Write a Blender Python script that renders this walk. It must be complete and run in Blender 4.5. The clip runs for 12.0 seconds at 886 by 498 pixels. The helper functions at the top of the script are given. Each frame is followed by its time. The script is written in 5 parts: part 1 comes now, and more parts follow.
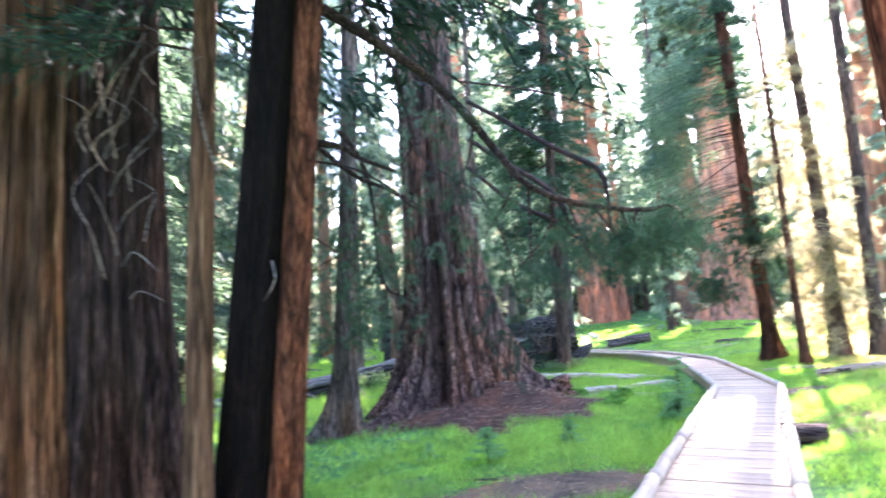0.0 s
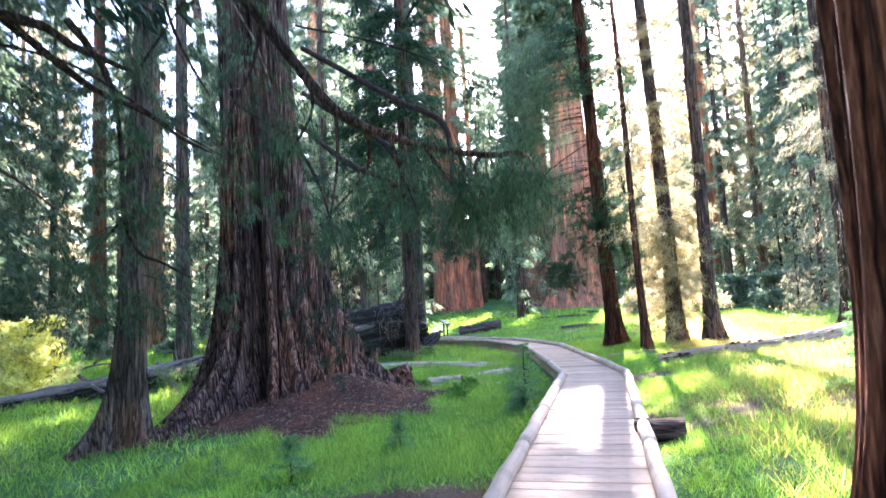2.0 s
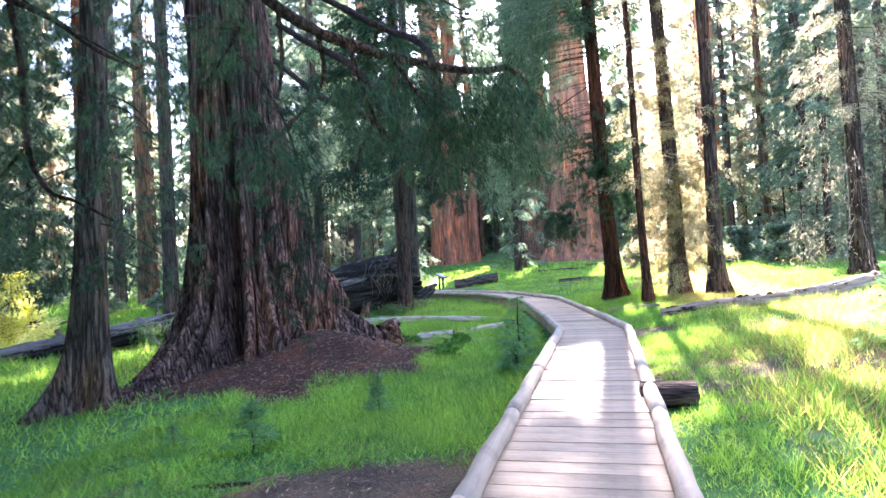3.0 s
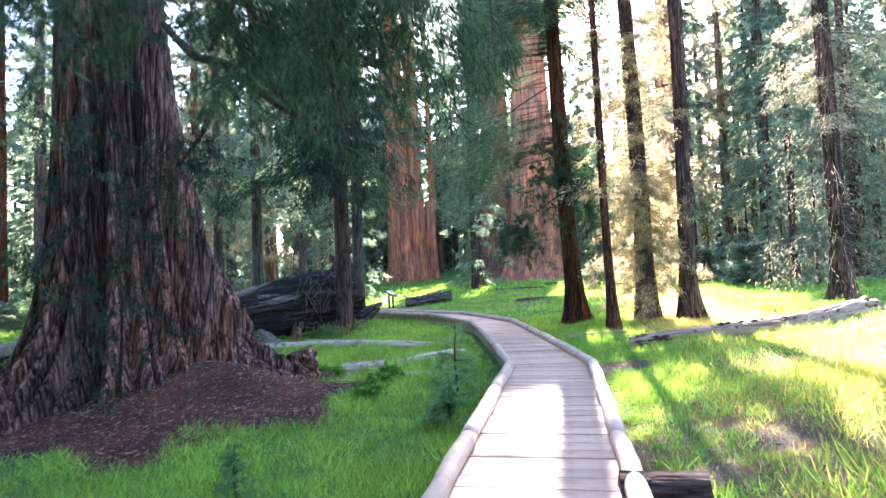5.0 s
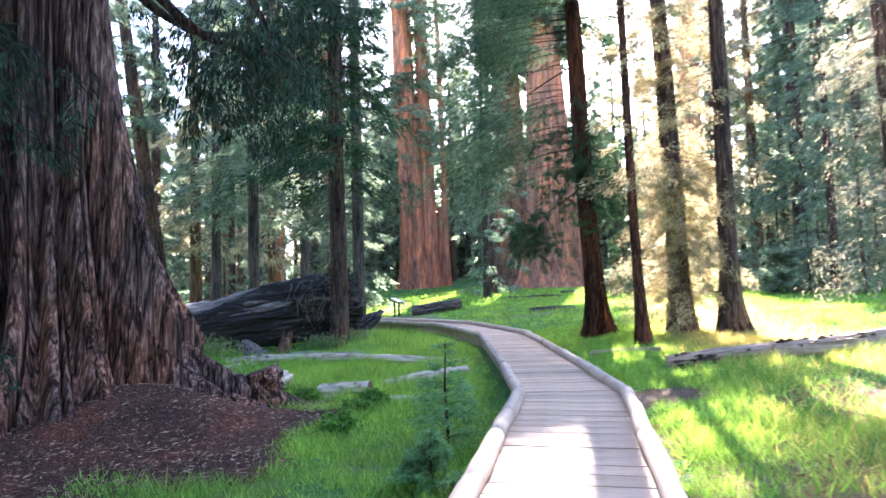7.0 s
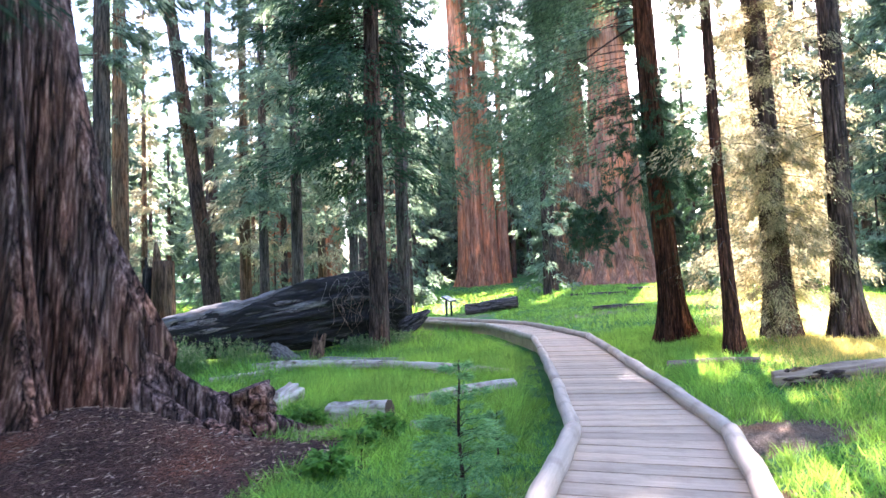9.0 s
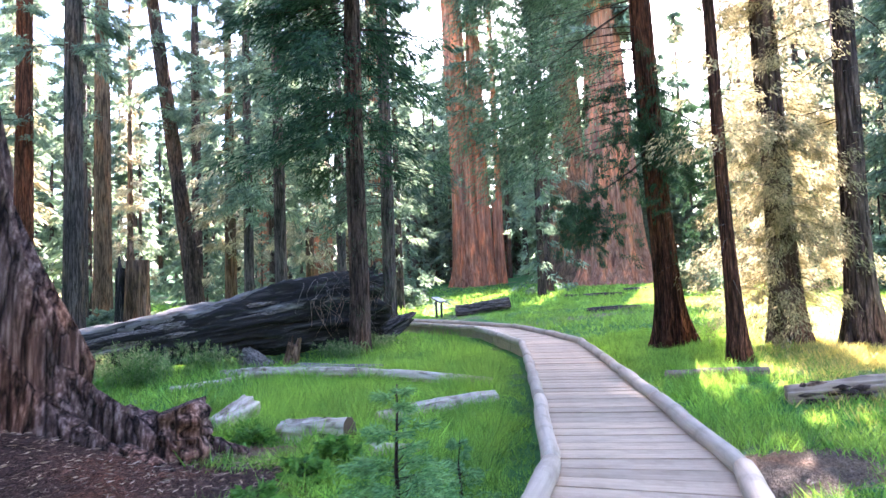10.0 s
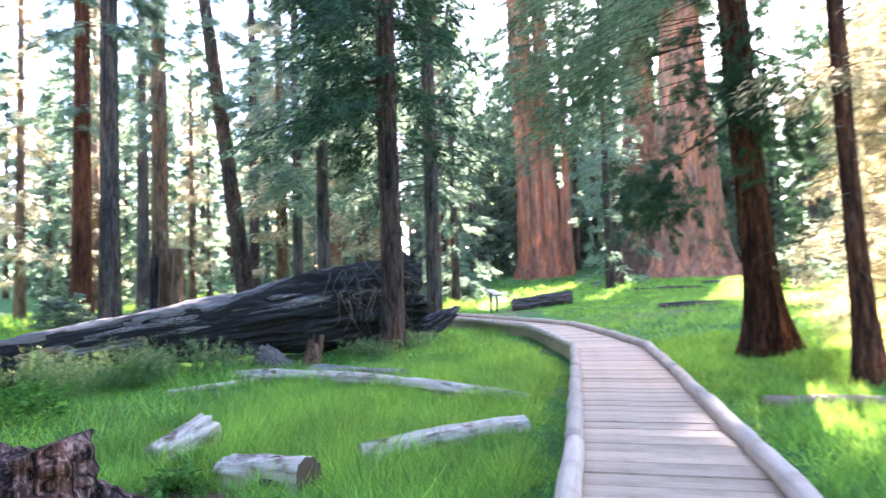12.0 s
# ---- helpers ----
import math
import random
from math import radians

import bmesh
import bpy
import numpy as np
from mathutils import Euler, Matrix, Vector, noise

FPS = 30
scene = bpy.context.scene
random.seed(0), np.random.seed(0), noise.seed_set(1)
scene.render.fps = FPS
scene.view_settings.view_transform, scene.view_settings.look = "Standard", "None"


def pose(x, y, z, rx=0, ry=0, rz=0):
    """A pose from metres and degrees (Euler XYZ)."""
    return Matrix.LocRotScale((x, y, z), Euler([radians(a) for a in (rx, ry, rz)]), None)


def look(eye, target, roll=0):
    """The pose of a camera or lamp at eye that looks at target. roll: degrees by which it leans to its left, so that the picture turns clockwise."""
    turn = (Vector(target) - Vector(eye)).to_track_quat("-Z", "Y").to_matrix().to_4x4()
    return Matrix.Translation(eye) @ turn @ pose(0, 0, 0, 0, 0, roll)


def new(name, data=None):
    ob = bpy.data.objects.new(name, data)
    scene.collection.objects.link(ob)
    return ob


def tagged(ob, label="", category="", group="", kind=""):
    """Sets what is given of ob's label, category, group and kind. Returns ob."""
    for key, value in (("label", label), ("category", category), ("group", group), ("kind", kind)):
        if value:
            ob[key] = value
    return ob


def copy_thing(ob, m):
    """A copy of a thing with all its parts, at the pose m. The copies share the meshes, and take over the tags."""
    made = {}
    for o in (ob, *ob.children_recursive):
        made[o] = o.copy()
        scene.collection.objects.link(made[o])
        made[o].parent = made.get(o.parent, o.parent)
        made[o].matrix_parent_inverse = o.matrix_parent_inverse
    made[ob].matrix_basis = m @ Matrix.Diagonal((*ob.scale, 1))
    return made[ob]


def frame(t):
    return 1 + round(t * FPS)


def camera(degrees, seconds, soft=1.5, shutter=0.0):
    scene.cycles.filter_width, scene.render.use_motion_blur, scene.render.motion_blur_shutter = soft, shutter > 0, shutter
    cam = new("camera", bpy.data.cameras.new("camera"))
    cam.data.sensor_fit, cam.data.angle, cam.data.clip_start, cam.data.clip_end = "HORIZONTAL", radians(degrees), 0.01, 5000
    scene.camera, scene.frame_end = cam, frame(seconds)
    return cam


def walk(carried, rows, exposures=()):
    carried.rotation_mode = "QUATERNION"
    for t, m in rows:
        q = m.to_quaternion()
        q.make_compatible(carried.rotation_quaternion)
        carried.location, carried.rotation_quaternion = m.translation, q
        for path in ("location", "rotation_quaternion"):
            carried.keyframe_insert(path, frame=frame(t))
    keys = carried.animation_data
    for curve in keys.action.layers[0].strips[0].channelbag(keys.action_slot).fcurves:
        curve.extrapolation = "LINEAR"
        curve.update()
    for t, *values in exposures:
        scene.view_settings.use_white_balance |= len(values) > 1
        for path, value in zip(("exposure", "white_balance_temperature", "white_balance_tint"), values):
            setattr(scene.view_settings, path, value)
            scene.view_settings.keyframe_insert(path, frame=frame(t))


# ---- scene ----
cam = camera(71.5, 12.0, shutter=0.5)
PATH = [
    (0, (0.325, -1.29, 1.873), (0.247, 0.692, 2.127), -2.9),
    (0.5, (0.467, -0.665, 1.848), (0.659, 1.307, 2.119), -2.7),
    (1, (0.66, -0.153, 1.822), (0.992, 1.799, 2.104), -2.9),
    (1.5, (0.845, 0.407, 1.771), (1.193, 2.357, 2.048), -2.8),
    (2, (1.083, 0.945, 1.721), (1.45, 2.901, 1.916), -2.9),
    (2.5, (1.266, 1.494, 1.683), (1.613, 3.461, 1.772), -2.7),
    (3, (1.505, 2.009, 1.66), (1.87, 3.975, 1.706), -3.0),
    (3.2, (1.639, 2.204, 1.67), (2.008, 4.17, 1.707), -3.1),
    (4.8, (2.549, 4.314, 1.618), (3.03, 6.254, 1.702), -1.8),
    (5, (2.657, 4.514, 1.637), (3.145, 6.451, 1.732), -2.1),
    (5.5, (2.88, 5.116, 1.636), (3.386, 7.046, 1.768), -2.0),
    (6, (3.088, 5.687, 1.594), (3.601, 7.614, 1.738), -1.9),
    (6.5, (3.351, 6.155, 1.598), (3.87, 8.081, 1.744), -2.1),
    (7, (3.549, 6.726, 1.562), (3.99, 8.673, 1.684), -1.7),
    (7.5, (3.754, 7.22, 1.547), (4.021, 9.199, 1.66), -1.8),
    (7.7, (3.847, 7.429, 1.573), (4.031, 9.418, 1.685), -1.7),
    (9.5, (4.715, 9.475, 1.507), (4.972, 11.455, 1.63), -2.2),
    (10, (4.987, 9.997, 1.527), (5.239, 11.978, 1.649), -2.1),
    (10.5, (5.261, 10.573, 1.508), (5.515, 12.554, 1.62), -2.1),
    (11, (5.527, 11.118, 1.513), (5.798, 13.097, 1.618), -2.0),
    (11.5, (5.696, 11.726, 1.512), (5.927, 13.71, 1.615), -1.8),
    (12, (5.989, 12.364, 1.491), (6.015, 14.361, 1.594), -1.8),
]
walk(cam, [(t, look(eye, target, roll)) for t, eye, target, roll in PATH], [(0, 4.0, 5650, 29), (0.5, 3.6, 5650, 29), (1.2, 3.26, 5650, 29), (2.0, 3.32, 5650, 29), (5, 3.2, 5650, 29), (7.5, 3.16, 5650, 29), (9.5, 3.34, 5650, 29), (11.5, 3.42, 5650, 29), (12, 3.58, 5650, 29)])
SUN_AZ, SUN_EL = 24.8, 31.0  # degrees right of +y, above the horizon

# ---- world and sun ----
world = bpy.data.worlds.new("sky")
scene.world = world
world.use_nodes = True
wn = world.node_tree.nodes
sky = wn.new("ShaderNodeTexSky")
sky.sky_type, sky.sun_disc = "NISHITA", False
sky.sun_elevation, sky.sun_rotation = radians(SUN_EL), radians(SUN_AZ)
sky.dust_density, sky.air_density = 1.2, 1.2
wn["Background"].inputs["Strength"].default_value = 0.115
world.node_tree.links.new(sky.outputs[0], wn["Background"].inputs["Color"])
sun_data = bpy.data.lights.new("sun", "SUN")
sun_data.energy, sun_data.angle, sun_data.color = 5.0, radians(0.6), (1.0, 0.9, 0.74)
sun = new("sun", sun_data)
toward = Vector((math.sin(radians(SUN_AZ)) * math.cos(radians(SUN_EL)), math.cos(radians(SUN_AZ)) * math.cos(radians(SUN_EL)), math.sin(radians(SUN_EL))))
sun.matrix_world = look(toward * 120, (0, 0, 0))


# ---- materials ----
def shader(name):
    m = bpy.data.materials.new(name)
    m.use_nodes = True
    t = m.node_tree
    return m, t.nodes, t.links, t.nodes["Principled BSDF"]


def ramp(nodes, stops):
    r = nodes.new("ShaderNodeValToRGB")
    e = r.color_ramp.elements
    e[0].position, e[0].color = stops[0][0], (*stops[0][1], 1)
    e[1].position, e[1].color = stops[-1][0], (*stops[-1][1], 1)
    for p, c in stops[1:-1]:
        e.new(p).color = (*c, 1)
    return r


def mapped(nodes, links, scale, space="Object"):
    co, mp = nodes.new("ShaderNodeTexCoord"), nodes.new("ShaderNodeMapping")
    mp.inputs["Scale"].default_value = scale
    links.new(co.outputs[space], mp.inputs["Vector"])
    return mp


def noise_tex(nodes, links, vec, scale, detail=5, rough=0.6, warp=0.0):
    n = nodes.new("ShaderNodeTexNoise")
    n.inputs["Scale"].default_value, n.inputs["Detail"].default_value = scale, detail
    n.inputs["Roughness"].default_value, n.inputs["Distortion"].default_value = rough, warp
    links.new(vec.outputs[0], n.inputs["Vector"])
    return n


def blend(nodes, links, kind, fac, a, b):
    m = nodes.new("ShaderNodeMix")
    m.data_type, m.blend_type = "RGBA", kind
    if isinstance(fac, float):
        m.inputs[0].default_value = fac
    else:
        links.new(fac, m.inputs[0])
    links.new(a, m.inputs[6])
    links.new(b, m.inputs[7])
    return m.outputs[2]


def bumped(nodes, links, bsdf, height, strength, distance=0.02):
    b = nodes.new("ShaderNodeBump")
    b.inputs["Strength"].default_value, b.inputs["Distance"].default_value = strength, distance
    links.new(height, b.inputs["Height"])
    links.new(b.outputs[0], bsdf.inputs["Normal"])


def bark_material(name, dark, mid, light, scale=7.0, stretch=0.09, strength=1.0, deep=0.85):
    """Plates of fibrous bark between dark vertical furrows."""
    m, n, l, p = shader(name)
    furrow = noise_tex(n, l, mapped(n, l, (1, 1, stretch * 0.7)), scale, 3, 0.5, 0.0)
    fibre = noise_tex(n, l, mapped(n, l, (1, 1, stretch * 0.8)), scale * 5.5, 6, 0.7, 0.1)
    wide = noise_tex(n, l, mapped(n, l, (1, 1, 0.3)), 0.9, 4, 0.6)
    # furrows are darkened in colour too, as cavity shade over the relief
    crack = ramp(n, [(0.4, (1, 1, 1)), (0.47, (0.42, 0.42, 0.42)), (0.495, (0.02, 0.02, 0.02)), (0.52, (0.4, 0.4, 0.4)), (0.6, (1, 1, 1))])
    l.new(furrow.outputs[0], crack.inputs[0])
    r1 = ramp(n, [(0.3, dark), (0.5, mid), (0.68, light)])
    l.new(fibre.outputs[0], r1.inputs[0])
    r2 = ramp(n, [(0.32, (0.45, 0.46, 0.52)), (0.5, (0.9, 0.88, 0.9)), (0.66, (1.5, 1.1, 0.86))])
    l.new(wide.outputs[0], r2.inputs[0])
    col = blend(n, l, "MULTIPLY", 1.0, r1.outputs[0], r2.outputs[0])
    l.new(blend(n, l, "MULTIPLY", deep, col, crack.outputs[0]), p.inputs["Base Color"])
    p.inputs["Roughness"].default_value = 0.92
    p.inputs["Specular IOR Level"].default_value = 0.2
    height = blend(n, l, "MIX", 0.3, crack.outputs[0], fibre.outputs[0])
    bumped(n, l, p, height, strength, 0.06)
    return m


def leaf_material(name, dark, light, through_light=0.35, tint=(1.0, 1.0, 0.6)):
    m, n, l, p = shader(name)
    geo = n.new("ShaderNodeNewGeometry")
    r = ramp(n, [(0.0, dark), (0.6, light), (1.0, tuple(min(1, c * 1.4) for c in light))])
    l.new(geo.outputs["Random Per Island"], r.inputs[0])
    big = noise_tex(n, l, mapped(n, l, (1, 1, 1)), 0.7, 3)
    r2 = ramp(n, [(0.3, (0.6, 0.65, 0.7)), (0.7, (1.2, 1.15, 1.0))])
    l.new(big.outputs[0], r2.inputs[0])
    col = blend(n, l, "MULTIPLY", 1.0, r.outputs[0], r2.outputs[0])
    l.new(col, p.inputs["Base Color"])
    p.inputs["Roughness"].default_value = 0.6
    p.inputs["Specular IOR Level"].default_value = 0.15
    tr, mix, tc = n.new("ShaderNodeBsdfTranslucent"), n.new("ShaderNodeMixShader"), n.new("ShaderNodeRGB")
    tc.outputs[0].default_value = (*[2.2 * c for c in tint], 1)
    l.new(blend(n, l, "MULTIPLY", 1.0, col, tc.outputs[0]), tr.inputs["Color"])
    mix.inputs[0].default_value = through_light
    l.new(p.outputs[0], mix.inputs[1])
    l.new(tr.outputs[0], mix.inputs[2])
    l.new(mix.outputs[0], n["Material Output"].inputs["Surface"])
    return m


def ground_material():
    m, n, l, p = shader("forest floor")
    at = mapped(n, l, (1, 1, 1))
    big, mid, fine = noise_tex(n, l, at, 0.35, 5), noise_tex(n, l, at, 4.0, 6, 0.7), noise_tex(n, l, at, 40.0, 6, 0.75)
    soil = ramp(n, [(0.35, (0.09, 0.055, 0.036)), (0.5, (0.23, 0.155, 0.105)), (0.66, (0.5, 0.4, 0.3))])
    l.new(fine.outputs[0], soil.inputs[0])
    green = ramp(n, [(0.35, (0.03, 0.11, 0.025)), (0.65, (0.08, 0.24, 0.05))])
    l.new(mid.outputs[0], green.inputs[0])
    where = ramp(n, [(0.3, (0, 0, 0)), (0.46, (1, 1, 1))])
    l.new(big.outputs[0], where.inputs[0])
    l.new(blend(n, l, "MIX", where.outputs[0], soil.outputs[0], green.outputs[0]), p.inputs["Base Color"])
    p.inputs["Roughness"].default_value = 1.0
    bumped(n, l, p, fine.outputs[0], 0.8, 0.03)
    return m


def wood_material(name, dark, light, axis, random_tone=True, scale=9.0, rough=0.75):
    m, n, l, p = shader(name)
    squeeze = [1.0, 1.0, 1.0]
    squeeze[axis] = 0.06
    grain = noise_tex(n, l, mapped(n, l, squeeze), scale, 8, 0.7, 0.3)
    stain = noise_tex(n, l, mapped(n, l, (1, 1, 1)), 2.2, 5, 0.65)
    r = ramp(n, [(0.3, dark), (0.7, light)])
    l.new(grain.outputs[0], r.inputs[0])
    r2 = ramp(n, [(0.28, (0.62, 0.58, 0.55)), (0.5, (1, 1, 1)), (0.75, (1.1, 1.08, 1.06))])
    l.new(stain.outputs[0], r2.inputs[0])
    col = blend(n, l, "MULTIPLY", 1.0, r.outputs[0], r2.outputs[0])
    if random_tone:
        info, tone = n.new("ShaderNodeObjectInfo"), ramp(n, [(0.0, (0.78, 0.76, 0.74)), (0.5, (0.98, 0.96, 0.95)), (1.0, (1.12, 1.07, 1.02))])
        l.new(info.outputs["Random"], tone.inputs[0])
        col = blend(n, l, "MULTIPLY", 1.0, col, tone.outputs[0])
    l.new(col, p.inputs["Base Color"])
    p.inputs["Roughness"].default_value = rough
    bumped(n, l, p, grain.outputs[0], 0.6, 0.01)
    return m


def plain(name, colour, rough=0.6, metal=0.0):
    m, n, l, p = shader(name)
    v = noise_tex(n, l, mapped(n, l, (1, 1, 1)), 30, 4)
    r = ramp(n, [(0.3, tuple(0.8 * c for c in colour)), (0.7, tuple(min(1, 1.15 * c) for c in colour))])
    l.new(v.outputs[0], r.inputs[0])
    l.new(r.outputs[0], p.inputs["Base Color"])
    p.inputs["Roughness"].default_value, p.inputs["Metallic"].default_value = rough, metal
    return m


BARK_GIANT = bark_material("giant sequoia bark", (0.012, 0.006, 0.005), (0.15, 0.088, 0.07), (0.52, 0.37, 0.31), 5.4, 0.06, 1.0, 0.97)
BARK_RED = bark_material("red sequoia bark", (0.2, 0.06, 0.03), (0.56, 0.24, 0.13), (0.76, 0.42, 0.27), 1.6, 0.06, 1.0, 0.5)
BARK_CEDAR = bark_material("cedar bark", (0.035, 0.013, 0.008), (0.2, 0.066, 0.031), (0.42, 0.185, 0.095), 6.5, 0.1)
BARK_FURROWED = bark_material("furrowed fir bark", (0.02, 0.01, 0.007), (0.12, 0.052, 0.03), (0.38, 0.175, 0.09), 8.5, 0.12)
BARK_ORANGE = bark_material("tan peeling cedar bark", (0.06, 0.028, 0.014), (0.21, 0.105, 0.052), (0.42, 0.25, 0.145), 6.0, 0.09)
# shaded copy of the old cedar's bark, shade in the colour
BARK_SHADED = bark_material("cedar bark in painted shade", (0.008, 0.005, 0.004), (0.07, 0.04, 0.03), (0.26, 0.17, 0.135), 6.0, 0.09)
BARK_FIR = bark_material("fir bark", (0.04, 0.026, 0.02), (0.15, 0.1, 0.078), (0.32, 0.23, 0.18), 6.0, 0.16)
BARK_GREY = bark_material("grey fir bark", (0.07, 0.055, 0.045), (0.2, 0.16, 0.135), (0.38, 0.32, 0.27), 8.0, 0.12)
BARK_TAN = bark_material("tan bark", (0.16, 0.09, 0.05), (0.36, 0.22, 0.13), (0.52, 0.35, 0.22), 8.0, 0.1)
# near-black bark: deep shade under the canopy is put into the colour
SHADE_BARK = bark_material("bark in painted deep shade", (0.002, 0.0015, 0.0015), (0.008, 0.004, 0.003), (0.026, 0.013, 0.009), 8.0, 0.08)
# sunlight on the far giant is put into this pale bark colour
BARK_PINK = bark_material("sequoia bark in painted sun", (0.3, 0.125, 0.065), (0.54, 0.255, 0.145), (0.72, 0.43, 0.28), 1.4, 0.05, 1.0, 0.42)
CHAR = bark_material("charred wood", (0.008, 0.007, 0.007), (0.055, 0.048, 0.046), (0.36, 0.33, 0.31), 5.0, 0.1)


def dead_wood_material():
    """Bleached wood with grey grain, and brown bark left on it in patches."""
    m, n, l, p = shader("bleached dead wood")
    grain = noise_tex(n, l, mapped(n, l, (1, 1, 0.07)), 14.0, 8, 0.7, 0.3)
    patch = noise_tex(n, l, mapped(n, l, (1, 1, 0.45)), 5.5, 6, 0.7, 0.4)
    wood = ramp(n, [(0.3, (0.3, 0.22, 0.15)), (0.5, (0.56, 0.48, 0.385)), (0.7, (0.8, 0.72, 0.6))])
    bark = ramp(n, [(0.35, (0.05, 0.032, 0.022)), (0.7, (0.3, 0.2, 0.135))])
    where = ramp(n, [(0.49, (0, 0, 0)), (0.63, (1, 1, 1))])
    l.new(grain.outputs[0], wood.inputs[0])
    l.new(grain.outputs[0], bark.inputs[0])
    l.new(patch.outputs[0], where.inputs[0])
    l.new(blend(n, l, "MIX", where.outputs[0], wood.outputs[0], bark.outputs[0]), p.inputs["Base Color"])
    p.inputs["Roughness"].default_value = 0.9
    bumped(n, l, p, blend(n, l, "MIX", 0.5, grain.outputs[0], where.outputs[0]), 0.8, 0.02)
    return m


def charred_log_material():
    """Black char that gives way to bleached grey wood towards the thin end, broken up along the grain."""
    m, n, l, p = shader("charred and bleached log")
    grain = noise_tex(n, l, mapped(n, l, (1, 1, 0.06)), 9.0, 8, 0.7, 0.3)
    patch = noise_tex(n, l, mapped(n, l, (1, 1, 0.16)), 1.8, 6, 0.65, 0.3)
    grey = ramp(n, [(0.3, (0.05, 0.045, 0.042)), (0.47, (0.27, 0.25, 0.235)), (0.7, (0.56, 0.52, 0.48))])
    char = ramp(n, [(0.35, (0.006, 0.005, 0.005)), (0.56, (0.024, 0.021, 0.02)), (0.74, (0.15, 0.135, 0.125))])
    l.new(grain.outputs[0], grey.inputs[0])
    l.new(grain.outputs[0], char.inputs[0])
    co, sep, span, add = n.new("ShaderNodeTexCoord"), n.new("ShaderNodeSeparateXYZ"), n.new("ShaderNodeMapRange"), n.new("ShaderNodeMath")
    l.new(co.outputs["Object"], sep.inputs[0])
    l.new(sep.outputs["Z"], span.inputs["Value"])
    span.inputs["From Min"].default_value, span.inputs["From Max"].default_value = 7.0, 16.0
    # char spread wide: its black also stands in for shade low down
    span.inputs["To Min"].default_value, span.inputs["To Max"].default_value = 0.1, 0.16
    l.new(patch.outputs[0], add.inputs[0])
    l.new(span.outputs[0], add.inputs[1])
    where = ramp(n, [(0.44, (0, 0, 0)), (0.56, (1, 1, 1))])
    l.new(add.outputs[0], where.inputs[0])
    l.new(blend(n, l, "MIX", where.outputs[0], grey.outputs[0], char.outputs[0]), p.inputs["Base Color"])
    p.inputs["Roughness"].default_value = 0.85
    bumped(n, l, p, grain.outputs[0], 1.0, 0.05)
    return m


GREY_WOOD = wood_material("bleached grey wood", (0.035, 0.031, 0.029), (0.33, 0.305, 0.285), 2, False, 7.0, 0.9)
CHAR_LOG = charred_log_material()
DEADWOOD = dead_wood_material()
TORN_LOG = wood_material("torn tan log", (0.11, 0.065, 0.042), (0.6, 0.45, 0.33), 2, False, 9.0, 0.9)
LOG_BROWN = wood_material("weathered brown log", (0.09, 0.058, 0.038), (0.47, 0.34, 0.235), 2, False, 10.0, 0.9)
BRANCH = bark_material("branch bark", (0.025, 0.016, 0.012), (0.09, 0.06, 0.048), (0.22, 0.16, 0.13), 20.0, 0.4)
PALE_TWIG = bark_material("pale dead twig", (0.22, 0.18, 0.15), (0.42, 0.37, 0.32), (0.6, 0.55, 0.5), 20.0, 0.4)
PLANK = wood_material("weathered plank", (0.41, 0.305, 0.205), (0.63, 0.49, 0.355), 0, True, 24.0)
KERB = wood_material("weathered kerb log", (0.4, 0.325, 0.25), (0.65, 0.545, 0.43), 0, True, 12.0)
CUT_END = plain("sawn log end", (0.12, 0.072, 0.043), 0.9)
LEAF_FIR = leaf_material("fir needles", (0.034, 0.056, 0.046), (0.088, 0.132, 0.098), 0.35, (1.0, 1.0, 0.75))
# blue-green made paler: distant sun and haze are mixed into the needles
LEAF_FAR = leaf_material("haze-paled fir needles", (0.095, 0.132, 0.115), (0.21, 0.265, 0.215), 0.5, (1.0, 1.0, 0.75))
LEAF_SEQUOIA = leaf_material("sequoia foliage", (0.01, 0.024, 0.019), (0.028, 0.058, 0.042), 0.2, (1.0, 1.0, 0.75))
LEAF_DEEP = leaf_material("deep green fir needles", (0.018, 0.042, 0.028), (0.05, 0.1, 0.062), 0.3, (1.0, 1.0, 0.7))
# lighter copy of the deep needles, with sun and haze in its colour
LEAF_VEIL = leaf_material("fir needles veiled in painted sun", (0.045, 0.085, 0.06), (0.125, 0.19, 0.13), 0.45, (1.0, 1.0, 0.75))
# olive and gold are lit copies of fir needles, sunlight in the colour
LEAF_LIT_OLIVE = leaf_material("olive fir needles with painted sun", (0.12, 0.12, 0.07), (0.38, 0.345, 0.24), 0.45, (1.08, 1.0, 0.84))
LEAF_LIT_GOLD = leaf_material("fir needles in painted sunlight", (0.24, 0.22, 0.15), (0.48, 0.44, 0.33), 0.5, (1.0, 0.95, 0.84))
# pale leaves raised further in colour, as the sun misses these shrubs
LEAF_BUSH = leaf_material("sun-brightened shrub leaves", (0.42, 0.42, 0.24), (0.7, 0.68, 0.44), 0.5)
LEAF_SAPLING = leaf_material("sapling needles", (0.06, 0.16, 0.08), (0.2, 0.36, 0.2), 0.4)
GRASS = leaf_material("fresh meadow grass", (0.04, 0.16, 0.055), (0.12, 0.38, 0.12), 0.45, (2.5, 1.12, 0.42))
# pale yellow blades: sunlight on the grass is put into this colour
SUNLIT_GRASS = leaf_material("grass with painted sunlight", (0.26, 0.28, 0.1), (0.5, 0.48, 0.22), 0.5, (1.3, 1.05, 0.65))
WEED = leaf_material("broad weed leaves", (0.05, 0.14, 0.03), (0.13, 0.28, 0.07), 0.4)
TALL_WEED = leaf_material("pale tall weeds", (0.07, 0.14, 0.06), (0.2, 0.3, 0.15), 0.4)
